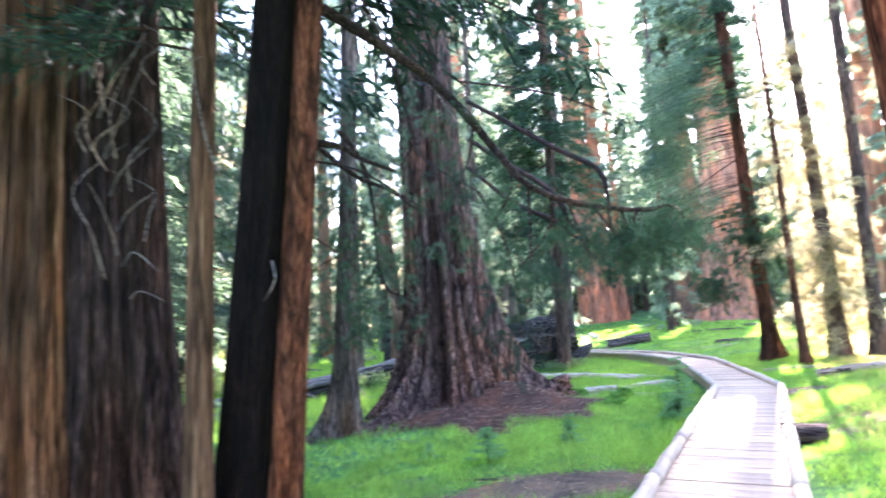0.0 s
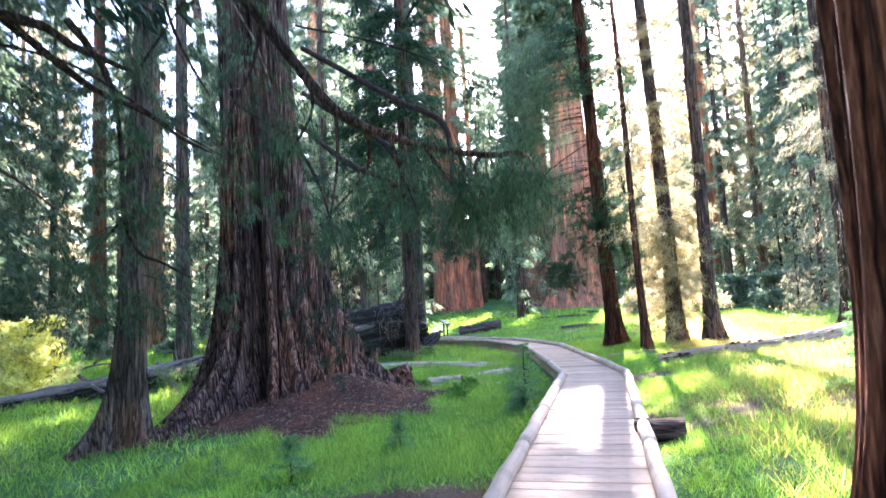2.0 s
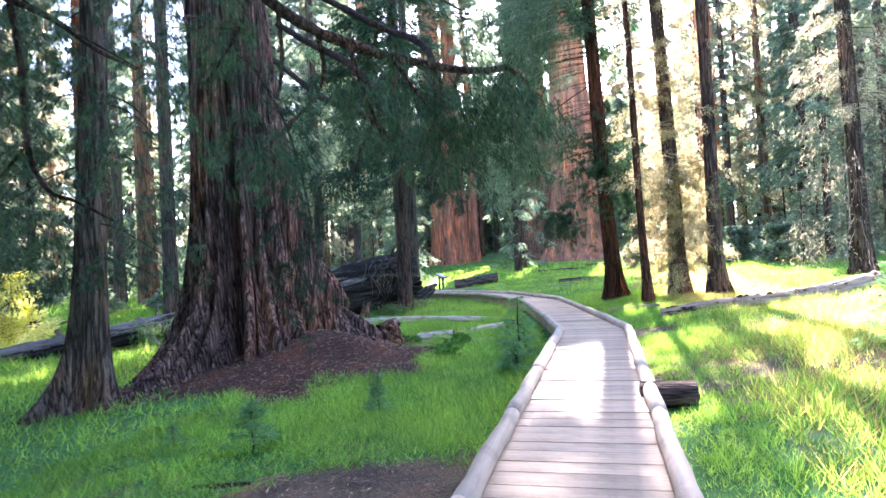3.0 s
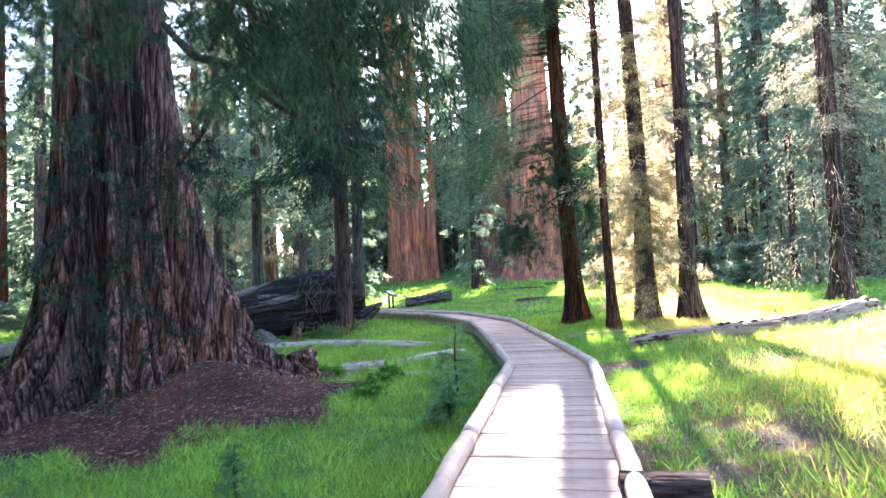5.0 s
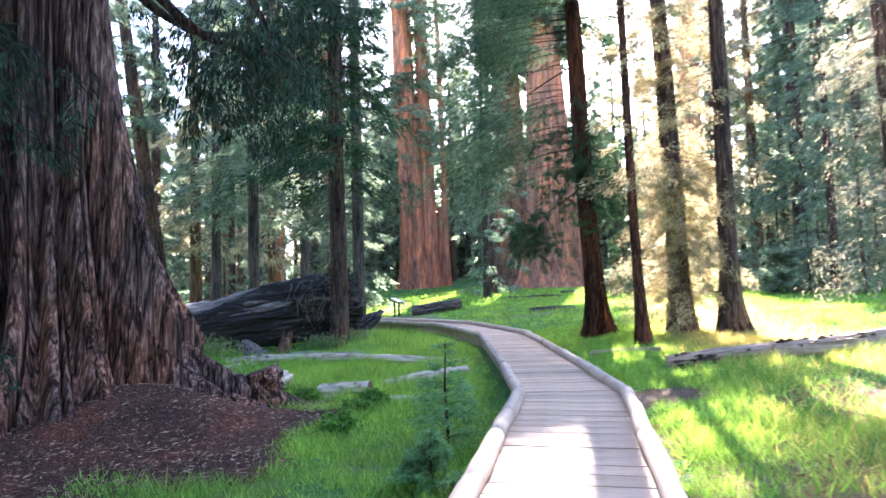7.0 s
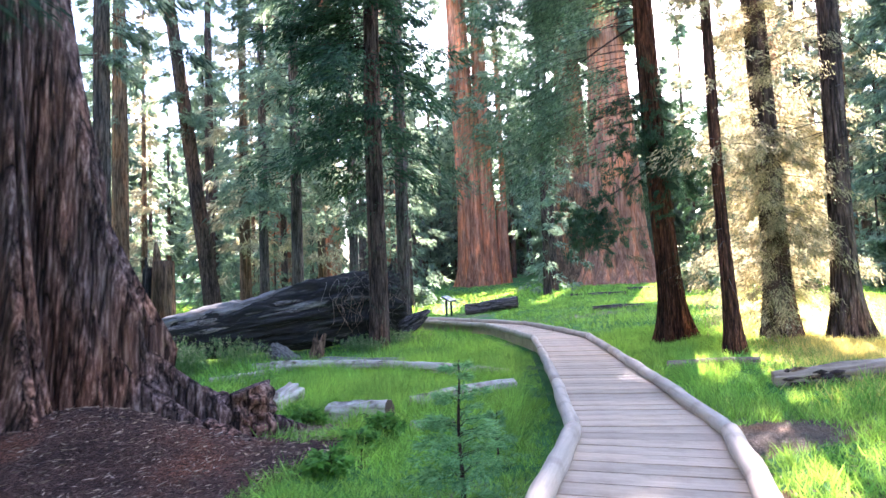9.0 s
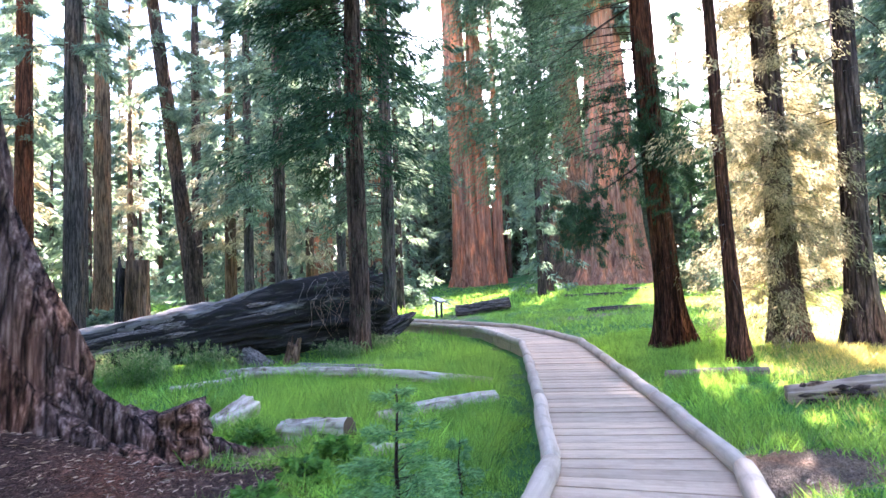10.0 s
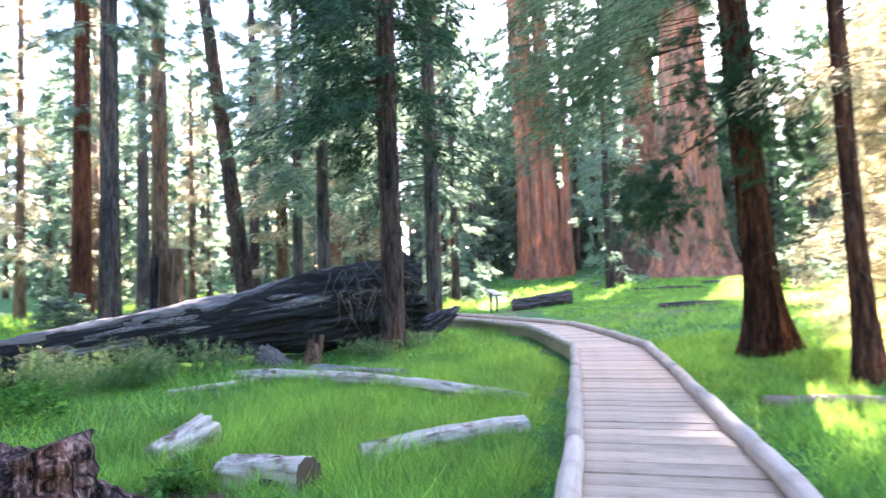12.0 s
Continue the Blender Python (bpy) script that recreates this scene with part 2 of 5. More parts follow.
PALE_SEED = leaf_material("pale seed heads", (0.2, 0.22, 0.14), (0.42, 0.42, 0.3), 0.4)
SOIL = ground_material()
LITTER = bark_material("red needle litter", (0.04, 0.02, 0.014), (0.16, 0.082, 0.06), (0.36, 0.22, 0.165), 30.0, 1.0, 1.0)
SIGN_GREEN = plain("dark green sign metal", (0.02, 0.035, 0.03), 0.5)
SIGN_FACE = plain("pale sign face", (0.45, 0.47, 0.45), 0.4)


# ---- mesh helpers ----
def mesh_of(name, verts, faces, smooth=True):
    me = bpy.data.meshes.new(name)
    me.from_pydata([tuple(v) for v in verts], [], faces)
    if smooth:
        me.polygons.foreach_set("use_smooth", np.ones(len(me.polygons), bool))
    me.update()
    return me


def mesh_tris(name, verts, sides=3):
    """verts: an array (faces, sides, 3), every face on its own corners."""
    sides = verts.shape[1]
    n = len(verts)
    me = bpy.data.meshes.new(name)
    me.vertices.add(n * sides)
    me.vertices.foreach_set("co", np.ascontiguousarray(verts, np.float32).ravel())
    me.loops.add(n * sides)
    me.loops.foreach_set("vertex_index", np.arange(n * sides, dtype=np.int32))
    me.polygons.add(n)
    me.polygons.foreach_set("loop_start", np.arange(0, n * sides, sides, dtype=np.int32))
    me.update(calc_edges=True)
    return me


def part(name, me, material, parent=None, label="", kind=""):
    ob = new(name, me)
    if material and not me.materials:
        me.materials.append(material)
    if parent:
        ob.parent = parent
    return tagged(ob, label, kind=kind)


def thing(name, place, label, category, group=""):
    ob = new(name)
    ob.location = place
    ob.empty_display_size = 0.2
    return tagged(ob, label, category, group)


def tube(path, radii, segs=10, rough=0.0, seed=0.0, freq=3.0, cap=True):
    """Vertices and faces of a limb along a path with a radius at each point, its section made uneven by rough."""
    path = [Vector(p) for p in path]
    verts, faces = [], []
    side = None
    for i, p in enumerate(path):
        d = (path[min(i + 1, len(path) - 1)] - path[max(i - 1, 0)]).normalized()
        if side is None:
            side = d.cross(Vector((0.3, 0.2, 1)) if abs(d.z) < 0.9 else Vector((1, 0, 0))).normalized()
        side = (side - d * side.dot(d)).normalized()
        up = d.cross(side)
        for k in range(segs):
            a = 2 * math.pi * k / segs
            w = side * math.cos(a) + up * math.sin(a)
            f = 1 + rough * noise.noise((p + w * radii[i]) * freq + Vector((seed, seed * 1.7, 0)))
            verts.append(p + w * radii[i] * f)
    for i in range(len(path) - 1):
        for k in range(segs):
            a, b = i * segs + k, i * segs + (k + 1) % segs
            faces.append((a, b, b + segs, a + segs))
    if cap:
        faces.append(tuple(range(segs - 1, -1, -1)))
        faces.append(tuple((len(path) - 1) * segs + k for k in range(segs)))
    return verts, faces


def joined(pieces):
    verts, faces = [], []
    for v, f in pieces:
        o = len(verts)
        verts += v
        faces += [tuple(i + o for i in q) for q in f]
    return verts, faces


def curve_points(points, steps):
    """A smooth line (Catmull-Rom) through the points."""
    pts = [Vector(p) for p in points]
    out = []
    for i in range(len(pts) - 1):
        a, b, c, d = pts[max(i - 1, 0)], pts[i], pts[i + 1], pts[min(i + 2, len(pts) - 1)]
        for s in range(steps):
            t = s / steps
            out.append(0.5 * (2 * b + (c - a) * t + (2 * a - 5 * b + 4 * c - d) * t * t + (3 * b - a - 3 * c + d) * t ** 3))
    return out + [pts[-1]]


# ---- the lie of the land ----
LINE = [(-2.2, -9.0), (0.45, -1.5), (1.85, 3.35), (2.91, 5.66), (7.12, 14.7), (7.85, 17.6), (8.8, 21.7), (9.5, 24.9), (9.55, 27.8), (9.4, 31.0), (8.05, 34.2), (6.5, 37.2), (3.0, 41.5)]
LINE_X, LINE_Y = np.array([p[0] for p in LINE[:10]]), np.array([p[1] for p in LINE[:10]])


def ground_np(x, y):
    d = x - np.interp(y, LINE_Y, LINE_X)
    z = -0.28 + np.where(d < 0, -0.55 * (1 - np.exp(np.minimum(d, 0) / 7)), 0.95 * (1 - np.exp(-np.maximum(d, 0) / 8)))
    z = z + 0.25 * (1 - np.exp(-np.maximum(y - 28, 0) / 12))
    far = np.maximum(np.hypot(x - 5, y - 10) - 75, 0)
    z = z + 0.05 * far
    z = z + 0.05 * np.sin(x * 1.1 + 0.6 * y) * np.sin(y * 0.9 - 0.4 * x) * np.minimum(1, np.abs(d) / 3)
    mound = np.exp(-(((x - 0.6) / 2.7) ** 2 + ((y - 16.3) / 2.3) ** 2))
    return z + 0.42 * mound


def ground(x, y):
    return float(ground_np(np.array(x, float), np.array(y, float)))


def build_ground():
    # one sheet: fine near the walk, coarse out to the horizon
    near = np.concatenate([-np.geomspace(30, 3000, 22)[::-1], np.linspace(-28, 40, 180), np.geomspace(42, 3000, 22)])
    ahead = np.concatenate([-np.geomspace(14, 3000, 20)[::-1], np.linspace(-12, 60, 190), np.geomspace(62, 3000, 24)])
    gx, gy = np.meshgrid(near, ahead)
    gz = ground_np(gx, gy)
    fade = np.clip((400 - np.hypot(gx, gy)) / 300, 0, 1)
    gz = np.where(fade > 0, gz, 16.0) * np.maximum(fade, 0.0) + (1 - fade) * 16.0
    verts = np.stack([gx, gy, gz], -1).reshape(-1, 3)
    w = len(near)
    faces = [(j * w + i, j * w + i + 1, (j + 1) * w + i + 1, (j + 1) * w + i) for j in range(len(ahead) - 1) for i in range(w - 1)]
    tagged(part("ground", mesh_of("ground", verts, faces), SOIL), "brown forest floor under green meadow grass", "ground", kind="structure")


build_ground()


# ---- boardwalk ----
def along_line():
    pts = [Vector((*p, 0)) for p in LINE]
    out, s = [], 0.0
    for a, b in zip(pts, pts[1:]):
        out.append((s, a, b))
        s += (b - a).length
    return out, s


def line_at(s):
    segs, total = along_line()
    for s0, a, b in segs:
        if s <= s0 + (b - a).length or b is segs[-1][2]:
            return a + (b - a).normalized() * (s - s0)


def line_side(s):
    d = line_at(s + 0.5) - line_at(max(s - 0.5, 0))
    return Vector((d.y, -d.x, 0)).normalized()


def plank_mesh(a, b, c, d, thick):
    verts = [Vector(p) for p in (a, b, c, d)]
    mid = sum(verts, Vector()) / 4
    top = [v + (mid - v) * 0.006 for v in verts]
    lower = [v - Vector((0, 0, 0.008)) for v in verts]
    base = [v - Vector((0, 0, thick)) for v in verts]
    allv = top + lower + base
    f = [(3, 2, 1, 0), (8, 9, 10, 11)]
    for o in (0, 4):
        f += [(o + k, o + (k + 1) % 4, o + 4 + (k + 1) % 4, o + 4 + k) for k in range(4)]
    return allv, f


def build_boardwalk():
    deck = tagged(new("boardwalk"), "grey weathered timber boardwalk with log kerbs", "boardwalk", kind="structure")
    rnd = random.Random(4)
    total = along_line()[1]
    # kerb logs
    for sign in (-1, 1):
        line = []
        for i, p in enumerate(LINE):
            p = Vector((*p, 0))
            d0 = (p - Vector((*LINE[i - 1], 0))).normalized() if i else None
            d1 = (Vector((*LINE[i + 1], 0)) - p).normalized() if i < len(LINE) - 1 else d0
            d0 = d0 or d1
            m = (d0 + d1).normalized()
            off = 0.725 / max(0.6, m.dot(d1))
            line.append(p + Vector((m.y, -m.x, 0)) * sign * off)
        for a, b in zip(line, line[1:]):
            n = max(1, round((b - a).length / 2.6))
            for k in range(n):
                p, q = a.lerp(b, k / n), a.lerp(b, (k + 1) / n)
                r0, r1 = rnd.uniform(0.078, 0.09), rnd.uniform(0.084, 0.098)
                L = (q - p).length
                steps = 9
                path = [Vector((-0.02 + (L + 0.04) * j / steps, 0.008 * math.sin(j * 1.1 + k), 0.006 * math.sin(j * 0.8 + k * 2))) for j in range(steps + 1)]
                rad = [(r0 + (r1 - r0) * j / steps) * (0.94 if j in (0, steps) else 1 + 0.03 * math.sin(j * 2.3 + k)) for j in range(steps + 1)]
                v, f = tube(path, rad, 14, 0.12, rnd.random() * 50, 6.0)
                ob = part("kerb_log", mesh_of("kerb_log", v, f), KERB, deck, "pale weathered round kerb log")
                ob.matrix_local = Matrix.Translation((p.x, p.y, 0.055)) @ Matrix.Rotation(math.atan2((q - p).y, (q - p).x), 4, "Z") @ Matrix.Rotation(rnd.random() * 6, 4, "X")
    # beams under the deck edges
    for sign in (-1, 1):
        for j in range(int(total / 2.0)):
            p, q = line_at(j * 2.0) + line_side(j * 2.0) * sign * 0.6, line_at(j * 2.0 + 2.0) + line_side(j * 2.0 + 2.0) * sign * 0.6
            side = line_side(j * 2.0 + 1) * 0.05
            v, f = plank_mesh(p - side - Vector((0, 0, 0.055)), p + side - Vector((0, 0, 0.055)), q + side - Vector((0, 0, 0.055)), q - side - Vector((0, 0, 0.055)), 0.3)
            part("stringer", mesh_of("stringer", v, f, False), PLANK, deck)
    return deck, total, rnd


def build_planks(deck, total, rnd):
    s = 0.0
    while s < total - 0.4:
        w = rnd.uniform(0.255, 0.3)
        e = s + w
        g0, h = 0.009, rnd.uniform(-0.004, 0.005)
        ends = []
        for t, push in ((s, g0), (e, -g0)):
            c, n = line_at(t), line_side(t)
            fwd = Vector((-n.y, n.x, 0)) * push
            reach = 0.76 + rnd.uniform(-0.02, 0.02)
            ends.append((c - n * reach + fwd, c + n * reach + fwd))
        tilt = rnd.uniform(-0.002, 0.002)
        centre = (ends[0][0] + ends[0][1] + ends[1][0] + ends[1][1]) / 4
        n = line_side((s + e) / 2)
        turn = Matrix.Translation((centre.x, centre.y, h)) @ Matrix.Rotation(math.atan2(n.y, n.x), 4, "Z")
        back = turn.inverted()
        quad = [back @ (p + Vector((0, 0, h + z))) for p, z in ((ends[0][0], tilt), (ends[0][1], -tilt), (ends[1][1], tilt), (ends[1][0], 0))]
        v, f = plank_mesh(*quad, 0.05)
        # the corners run clockwise from above or the other way: face them out
        ob = part("plank", mesh_of("plank", v, f, False), PLANK, deck)
        ob.matrix_local = turn
        s = e


deck, deck_length, deck_rnd = build_boardwalk()


# ---- trees ----
def trunk_mesh(height, radius, lean=(0, 0), segs=24, seed=0, ridge=0.05, lobes=(), bend=0.0, ridge_freq=2.2, start=-0.35):
    """radius(h): the mean radius. lobes: (azimuth in degrees, reach, spread in degrees, height) of root flares. Ridges run up the bark."""
    heights = [start, -0.1, 0.05, 0.15, 0.3, 0.45, 0.6, 0.8, 1.0, 1.25, 1.5, 1.8, 2.2, 2.6, 3.1, 3.7, 4.4, 5.2, 6.2, 7.5, 9, 11, 13, 16, 19, 23, 27, 32, 38, 45]
    heights = [h for h in heights if h < height] + [height]
    verts, faces = [], []
    for h in heights:
        up = max(h, 0)
        cx, cy = lean[0] * up + bend * math.sin(up * 0.35 + seed) * min(1, up / 3), lean[1] * up
        for k in range(segs):
            a = 2 * math.pi * k / segs
            c, s = math.cos(a), math.sin(a)
            r = radius(up)
            for az, reach, spread, fall in lobes:
                off = (math.degrees(a) - az + 180) % 360 - 180
                r += reach * math.exp(-(off / spread) ** 2) * math.exp(-up / fall)
            q = Vector((c * ridge_freq, s * ridge_freq, up * 0.06 + seed * 3.1))
            big = noise.noise(q)
            wander = 0.35 * noise.noise(Vector((c * 1.5, s * 1.5, up * 0.5 + seed)))
            n = noise.noise(Vector((c * ridge_freq * 3.3 + wander, s * ridge_freq * 3.3, up * 0.09 + seed)))
            groove = math.exp(-(n / 0.1) ** 2)
            r *= 1 + ridge * (1.5 * big - 1.1 * groove + 0.5 * n) * (1.0 + 0.9 * math.exp(-up / 1.2))
            verts.append((cx + c * r, cy + s * r, h))
    for i in range(len(heights) - 1):
        for k in range(segs):
            a, b = i * segs + k, i * segs + (k + 1) % segs
            faces.append((a, b, b + segs, a + segs))
    faces.append(tuple((len(heights) - 1) * segs + k for k in range(segs)))
    return mesh_of("trunk", verts, faces)


def unit(v):
    return v / np.maximum(np.linalg.norm(v, axis=-1, keepdims=True), 1e-6)


def blades(base, way, length, width, rng, simple=False):
    """Slender leaf triangles from base points along ways."""
    n = len(base)
    side = unit(np.cross(way, rng.normal(size=(n, 3)))) * width[:, None] * 0.5
    tip = base + way * length[:, None]
    if simple:
        return np.stack([base - side, base + side, tip], 1)
    return np.stack([base - side * 0.6, base + way * length[:, None] * 0.35 + side, tip, base + way * length[:, None] * 0.3 - side], 1)


def limb_paths(n, h0, h1, reach, top, rise, droop, lean, rng, sweep=(0, 360)):
    u = rng.random(n)
    h = h0 + (h1 - h0) * u
    span = reach * (1 - (1 - top) * u) * rng.uniform(0.55, 1.0, n)
    az = np.radians(rng.uniform(*sweep, n))
    t = np.linspace(0, 1, 6)[None, :]
    r = span[:, None] * t
    kink = rng.normal(0, 0.12, (n, 1)) * r * t
    x = np.cos(az)[:, None] * r - np.sin(az)[:, None] * kink + lean[0] * h[:, None]
    y = np.sin(az)[:, None] * r + np.cos(az)[:, None] * kink + lean[1] * h[:, None]
    z = h[:, None] + rise * r - droop * r ** 2 / np.maximum(span[:, None], 0.1)
    return np.stack([x, y, z], -1)


def limb_tubes(paths, thick):
    """Three-sided tapered limbs along the paths, as quads."""
    n, m, _ = paths.shape
    rad = thick * np.linspace(1, 0.15, m)[None, :, None]
    ring = []
    for k in range(3):
        a = 2 * math.pi * k / 3
        ring.append(paths + rad * np.array([math.cos(a), math.sin(a), 0.6 * math.cos(a + 2)]))
    quads = [np.stack([ring[k][:, :-1], ring[(k + 1) % 3][:, :-1], ring[(k + 1) % 3][:, 1:], ring[k][:, 1:]], 2).reshape(-1, 4, 3) for k in range(3)]
    return np.concatenate(quads)


def leaves_on(paths, per, length, width, rng, first=0.25, side=0.9, down=0.35, spread=0.14, clump=None, simple=False):
    """Foliage in clumps along limbs: arrays of leaf quads."""
    n, m, _ = paths.shape
    k = clump or max(2, per // 14)
    seat = np.sort(first + (1 - first) * rng.random((n, k)) ** 0.8, 1)
    pick = rng.integers(0, k, (n, per))
    t = np.clip(np.take_along_axis(seat, pick, 1) + rng.normal(0, 0.045, (n, per)), 0.02, 0.999)
    f = t * (m - 1)
    i = f.astype(int)
    w = (f - i)[..., None]
    rows = np.arange(n)[:, None]
    p = paths[rows, i] * (1 - w) + paths[rows, i + 1] * w
    d = unit(paths[rows, i + 1] - paths[rows, i])
    span = np.linalg.norm(paths[:, -1] - paths[:, 0], axis=-1)[:, None, None]
    across = unit(np.cross(d, np.array([0, 0, 1.0]))) * rng.choice([-1, 1], (n, per, 1))
    push = rng.random((n, per, 1)) * spread * span * (1.15 - t[..., None])
    p = p + across * push + rng.normal(0, 0.05, (n, per, 3)) * np.minimum(span, 3)
    way = unit(d * 0.7 + across * side * rng.random((n, per, 1)) + np.array([0, 0, -down]) + rng.normal(0, 0.35, (n, per, 3)))
    num = n * per
    return blades(p.reshape(num, 3), way.reshape(num, 3), length * rng.uniform(0.6, 1.3, num), width * rng.uniform(0.7, 1.3, num), rng, simple)


def dress(tree, lean, limbs, leaves, leaf, rng, bark=BRANCH, wood=True, simple=False, sweep=(0, 360), clump=None):
    """Adds a crown: limbs (n, h0, h1, reach, top, rise, droop, thick) and leaves (per, length, width, first, down)."""
    n, h0, h1, reach, top, rise, droop, thick = limbs
    paths = limb_paths(n, h0, h1, reach, top, rise, droop, lean, rng, sweep)
    if wood:
        part("branch_mass", mesh_tris("branch_mass", limb_tubes(paths, thick), 4), bark, tree, "", "stuff")
    if leaves:
        per, length, width, first, down = leaves
        part("crown", mesh_tris("crown", leaves_on(paths, per, length, width, rng, first, 0.9, down, clump=clump, simple=simple), 4), leaf, tree, "", "stuff")


def tree_at(name, label, x, y, height, r_mid, r_base, fall, bark, lean=(0, 0), segs=24, ridge=0.06, lobes=(), seed=1, taper=0.55, bend=0.0, freq=2.2, group="", category="tree"):
    t = thing(name, (x, y, ground(x, y) - 0.03), label, category, group)
    shape = lambda h: r_mid * (1 - taper * h / height) + (r_base - r_mid) * math.exp(-h / fall)  # noqa: E731
    part("trunk", trunk_mesh(height, shape, lean, segs, seed, ridge, lobes, bend, freq), bark, t)
    return t


def rng_of(seed):
    return np.random.default_rng(seed)


def limb(tree, name, points, r0, r1, bark, segs=8, steps=5, label="", rough=0.25):
    """One limb in world places, as a part of a thing that is not turned."""
    o = tree.location
    path = [p - o for p in curve_points(points, steps)]
    n = len(path)
    v, f = tube(path, [r0 + (r1 - r0) * i / (n - 1) for i in range(n)], segs, rough, r0 * 90, 7.0)
    return part(name, mesh_of(name, v, f), bark, tree, label)


def hanging_foliage(tree, anchors, per, length, width, seed, leaf, droop=0.7, spread=0.16, label=""):
    """Feathery drooping sprays: twigs from world anchor points, with thin leaves along each."""
    rng = rng_of(seed)
    o = np.array(tree.location)
    a = np.array([list(p) for p in anchors]) - o
    n = len(a)
    way = unit(rng.normal(0, 0.6, (n, 3)) * np.array([1, 1, 0.5]) + np.array([0, 0, -droop]))
    t = np.linspace(0, 1, 6)[None, :, None]
    span = rng.uniform(0.25, 0.6, (n, 1, 1))
    paths = a[:, None, :] + way[:, None, :] * span * t + np.array([0, 0, -0.15]) * t ** 2
    lv = leaves_on(paths, per, length, width, rng, 0.0, 0.6, 0.5, spread, clump=5)
    part("foliage", mesh_tris("foliage", lv, 4), leaf, tree, label, "stuff")
    part("twig_mass", mesh_tris("twig_mass", limb_tubes(paths, 0.005), 4), BRANCH, tree, "", "stuff")


def along(points, n, rng, jitter=0.1, first=0.0):
    pts = curve_points(points, 8)
    out = []
    for _ in range(n):
        f = (first + (1 - first) * rng.random()) * (len(pts) - 1.001)
        p = pts[int(f)].lerp(pts[int(f) + 1], f % 1)
        out.append(p + Vector(rng.normal(0, jitter, 3).tolist()))
    return out


def giant_by_the_walk():
    t = thing("giant_sequoia", (-0.35, 17.4, ground(-2.0, 19.0)), "massive giant sequoia with deeply furrowed bark and flared roots", "tree")
    shape = lambda h: 1.0 * (1 - 0.01 * h) + 1.0 * math.exp(-h / 2.2)  # noqa: E731
    lobes = [(238, 1.7, 13, 0.75), (356, 2.4, 11, 2.5), (275, 0.5, 9, 0.7), (296, 0.6, 9, 0.9), (205, 0.6, 12, 0.9), (252, 0.4, 7, 1.2), (312, 0.45, 7, 0.9), (30, 0.7, 15, 0.9), (90, 0.6, 18, 0.9), (150, 0.6, 16, 0.9)]
    # deep folds that run far up between the buttresses
    lobes += [(265, -0.34, 5.5, 30), (331, -0.8, 9, 6), (287, -0.2, 3.5, 14), (303, -0.3, 4.5, 18), (244, -0.14, 3.5, 20), (222, -0.2, 5, 12)]
    part("trunk", trunk_mesh(42, shape, (-0.04, 0.06), 480, 3, 0.12, lobes, 0.0, 2.7, -0.7), BARK_GIANT, t)
    # the long root that ends in a gnarled knuckle
    for way, r0, r1 in [
        ([(1.1, 17.3), (1.7, 17.4), (2.2, 17.5), (2.6, 17.5), (2.95, 17.5)], 0.34, 0.26),
        ([(2.1, 17.3), (2.45, 17.0), (2.75, 16.8), (3.0, 16.7)], 0.2, 0.07),
        ([(2.2, 17.6), (2.8, 17.7), (3.2, 17.7), (3.5, 17.8)], 0.22, 0.08),
    ]:
        n = len(way) - 1
        pts = [(x, y, ground(x, y) + (r0 + (r1 - r0) * i / n) * (0.85 - (1.1 if r1 < 0.15 else 0.4) * (i == n) + 0.25 * math.sin(9 * x))) for i, (x, y) in enumerate(way)]
        limb(t, "root", pts, r0, r1, BARK_GIANT, 24, 9, "dark gnarled surface root", 0.42)
    for knot, r0, r1 in [([(2.72, 17.4, -0.6), (2.8, 17.42, -0.15), (2.84, 17.45, 0.1), (2.8, 17.45, 0.26)], 0.4, 0.24), ([(2.98, 17.25, -0.6), (3.0, 17.22, -0.3), (2.97, 17.25, -0.05)], 0.3, 0.17), ([(2.6, 17.1, -0.6), (2.58, 17.05, -0.35), (2.62, 17.1, -0.14)], 0.27, 0.13)]:
        limb(t, "burl", knot, r0, r1, BARK_GIANT, 36, 8, "dark knotted burl at the end of a root", 0.6)
    # drooping limbs over the meadow
    rng = rng_of(11)
    long_limbs = [
        [(0.6, 16.6, 7.4), (1.3, 13.6, 5.9), (1.95, 11.2, 4.7), (2.19, 10.47, 4.13), (2.32, 10.49, 3.78), (2.63, 10.51, 3.44), (2.9, 10.52, 3.16), (3.12, 10.51, 3.04), (3.5, 10.4, 2.95)],
        [(2.32, 10.49, 3.78), (2.05, 10.45, 3.39), (1.93, 10.43, 3.05), (1.7, 10.5, 2.75)],
        [(0.6, 16.6, 8.6), (2.4, 12.6, 5.9), (3.0, 10.9, 4.9), (3.09, 10.51, 4.23), (3.1, 10.51, 3.67), (3.27, 10.5, 3.32), (3.38, 10.49, 3.1)],
        [(-0.9, 16.6, 7.5), (-0.8, 13.5, 6.3), (-0.3, 11.5, 5.3), (0.6, 10.6, 4.5)],
        [(0.4, 17.2, 9.5), (3.2, 16.5, 8.6), (5.2, 16.0, 7.4)],
        [(0.5, 16.8, 6.6), (1.5, 13.0, 4.7), (2.1, 11.4, 4.0), (2.52, 11.49, 3.66), (2.82, 11.53, 3.52), (3.14, 11.55, 3.55)],
    ]
    anchors = []
    for pts in long_limbs:
        limb(t, "branch", pts, 0.07 if len(pts) > 4 else 0.035, 0.014, BRANCH)
        anchors += along(pts, 15, rng, 0.2, 0.78)
    hanging_foliage(t, anchors, 130, 0.07, 0.011, 12, LEAF_SEQUOIA, 0.6, 0.3)
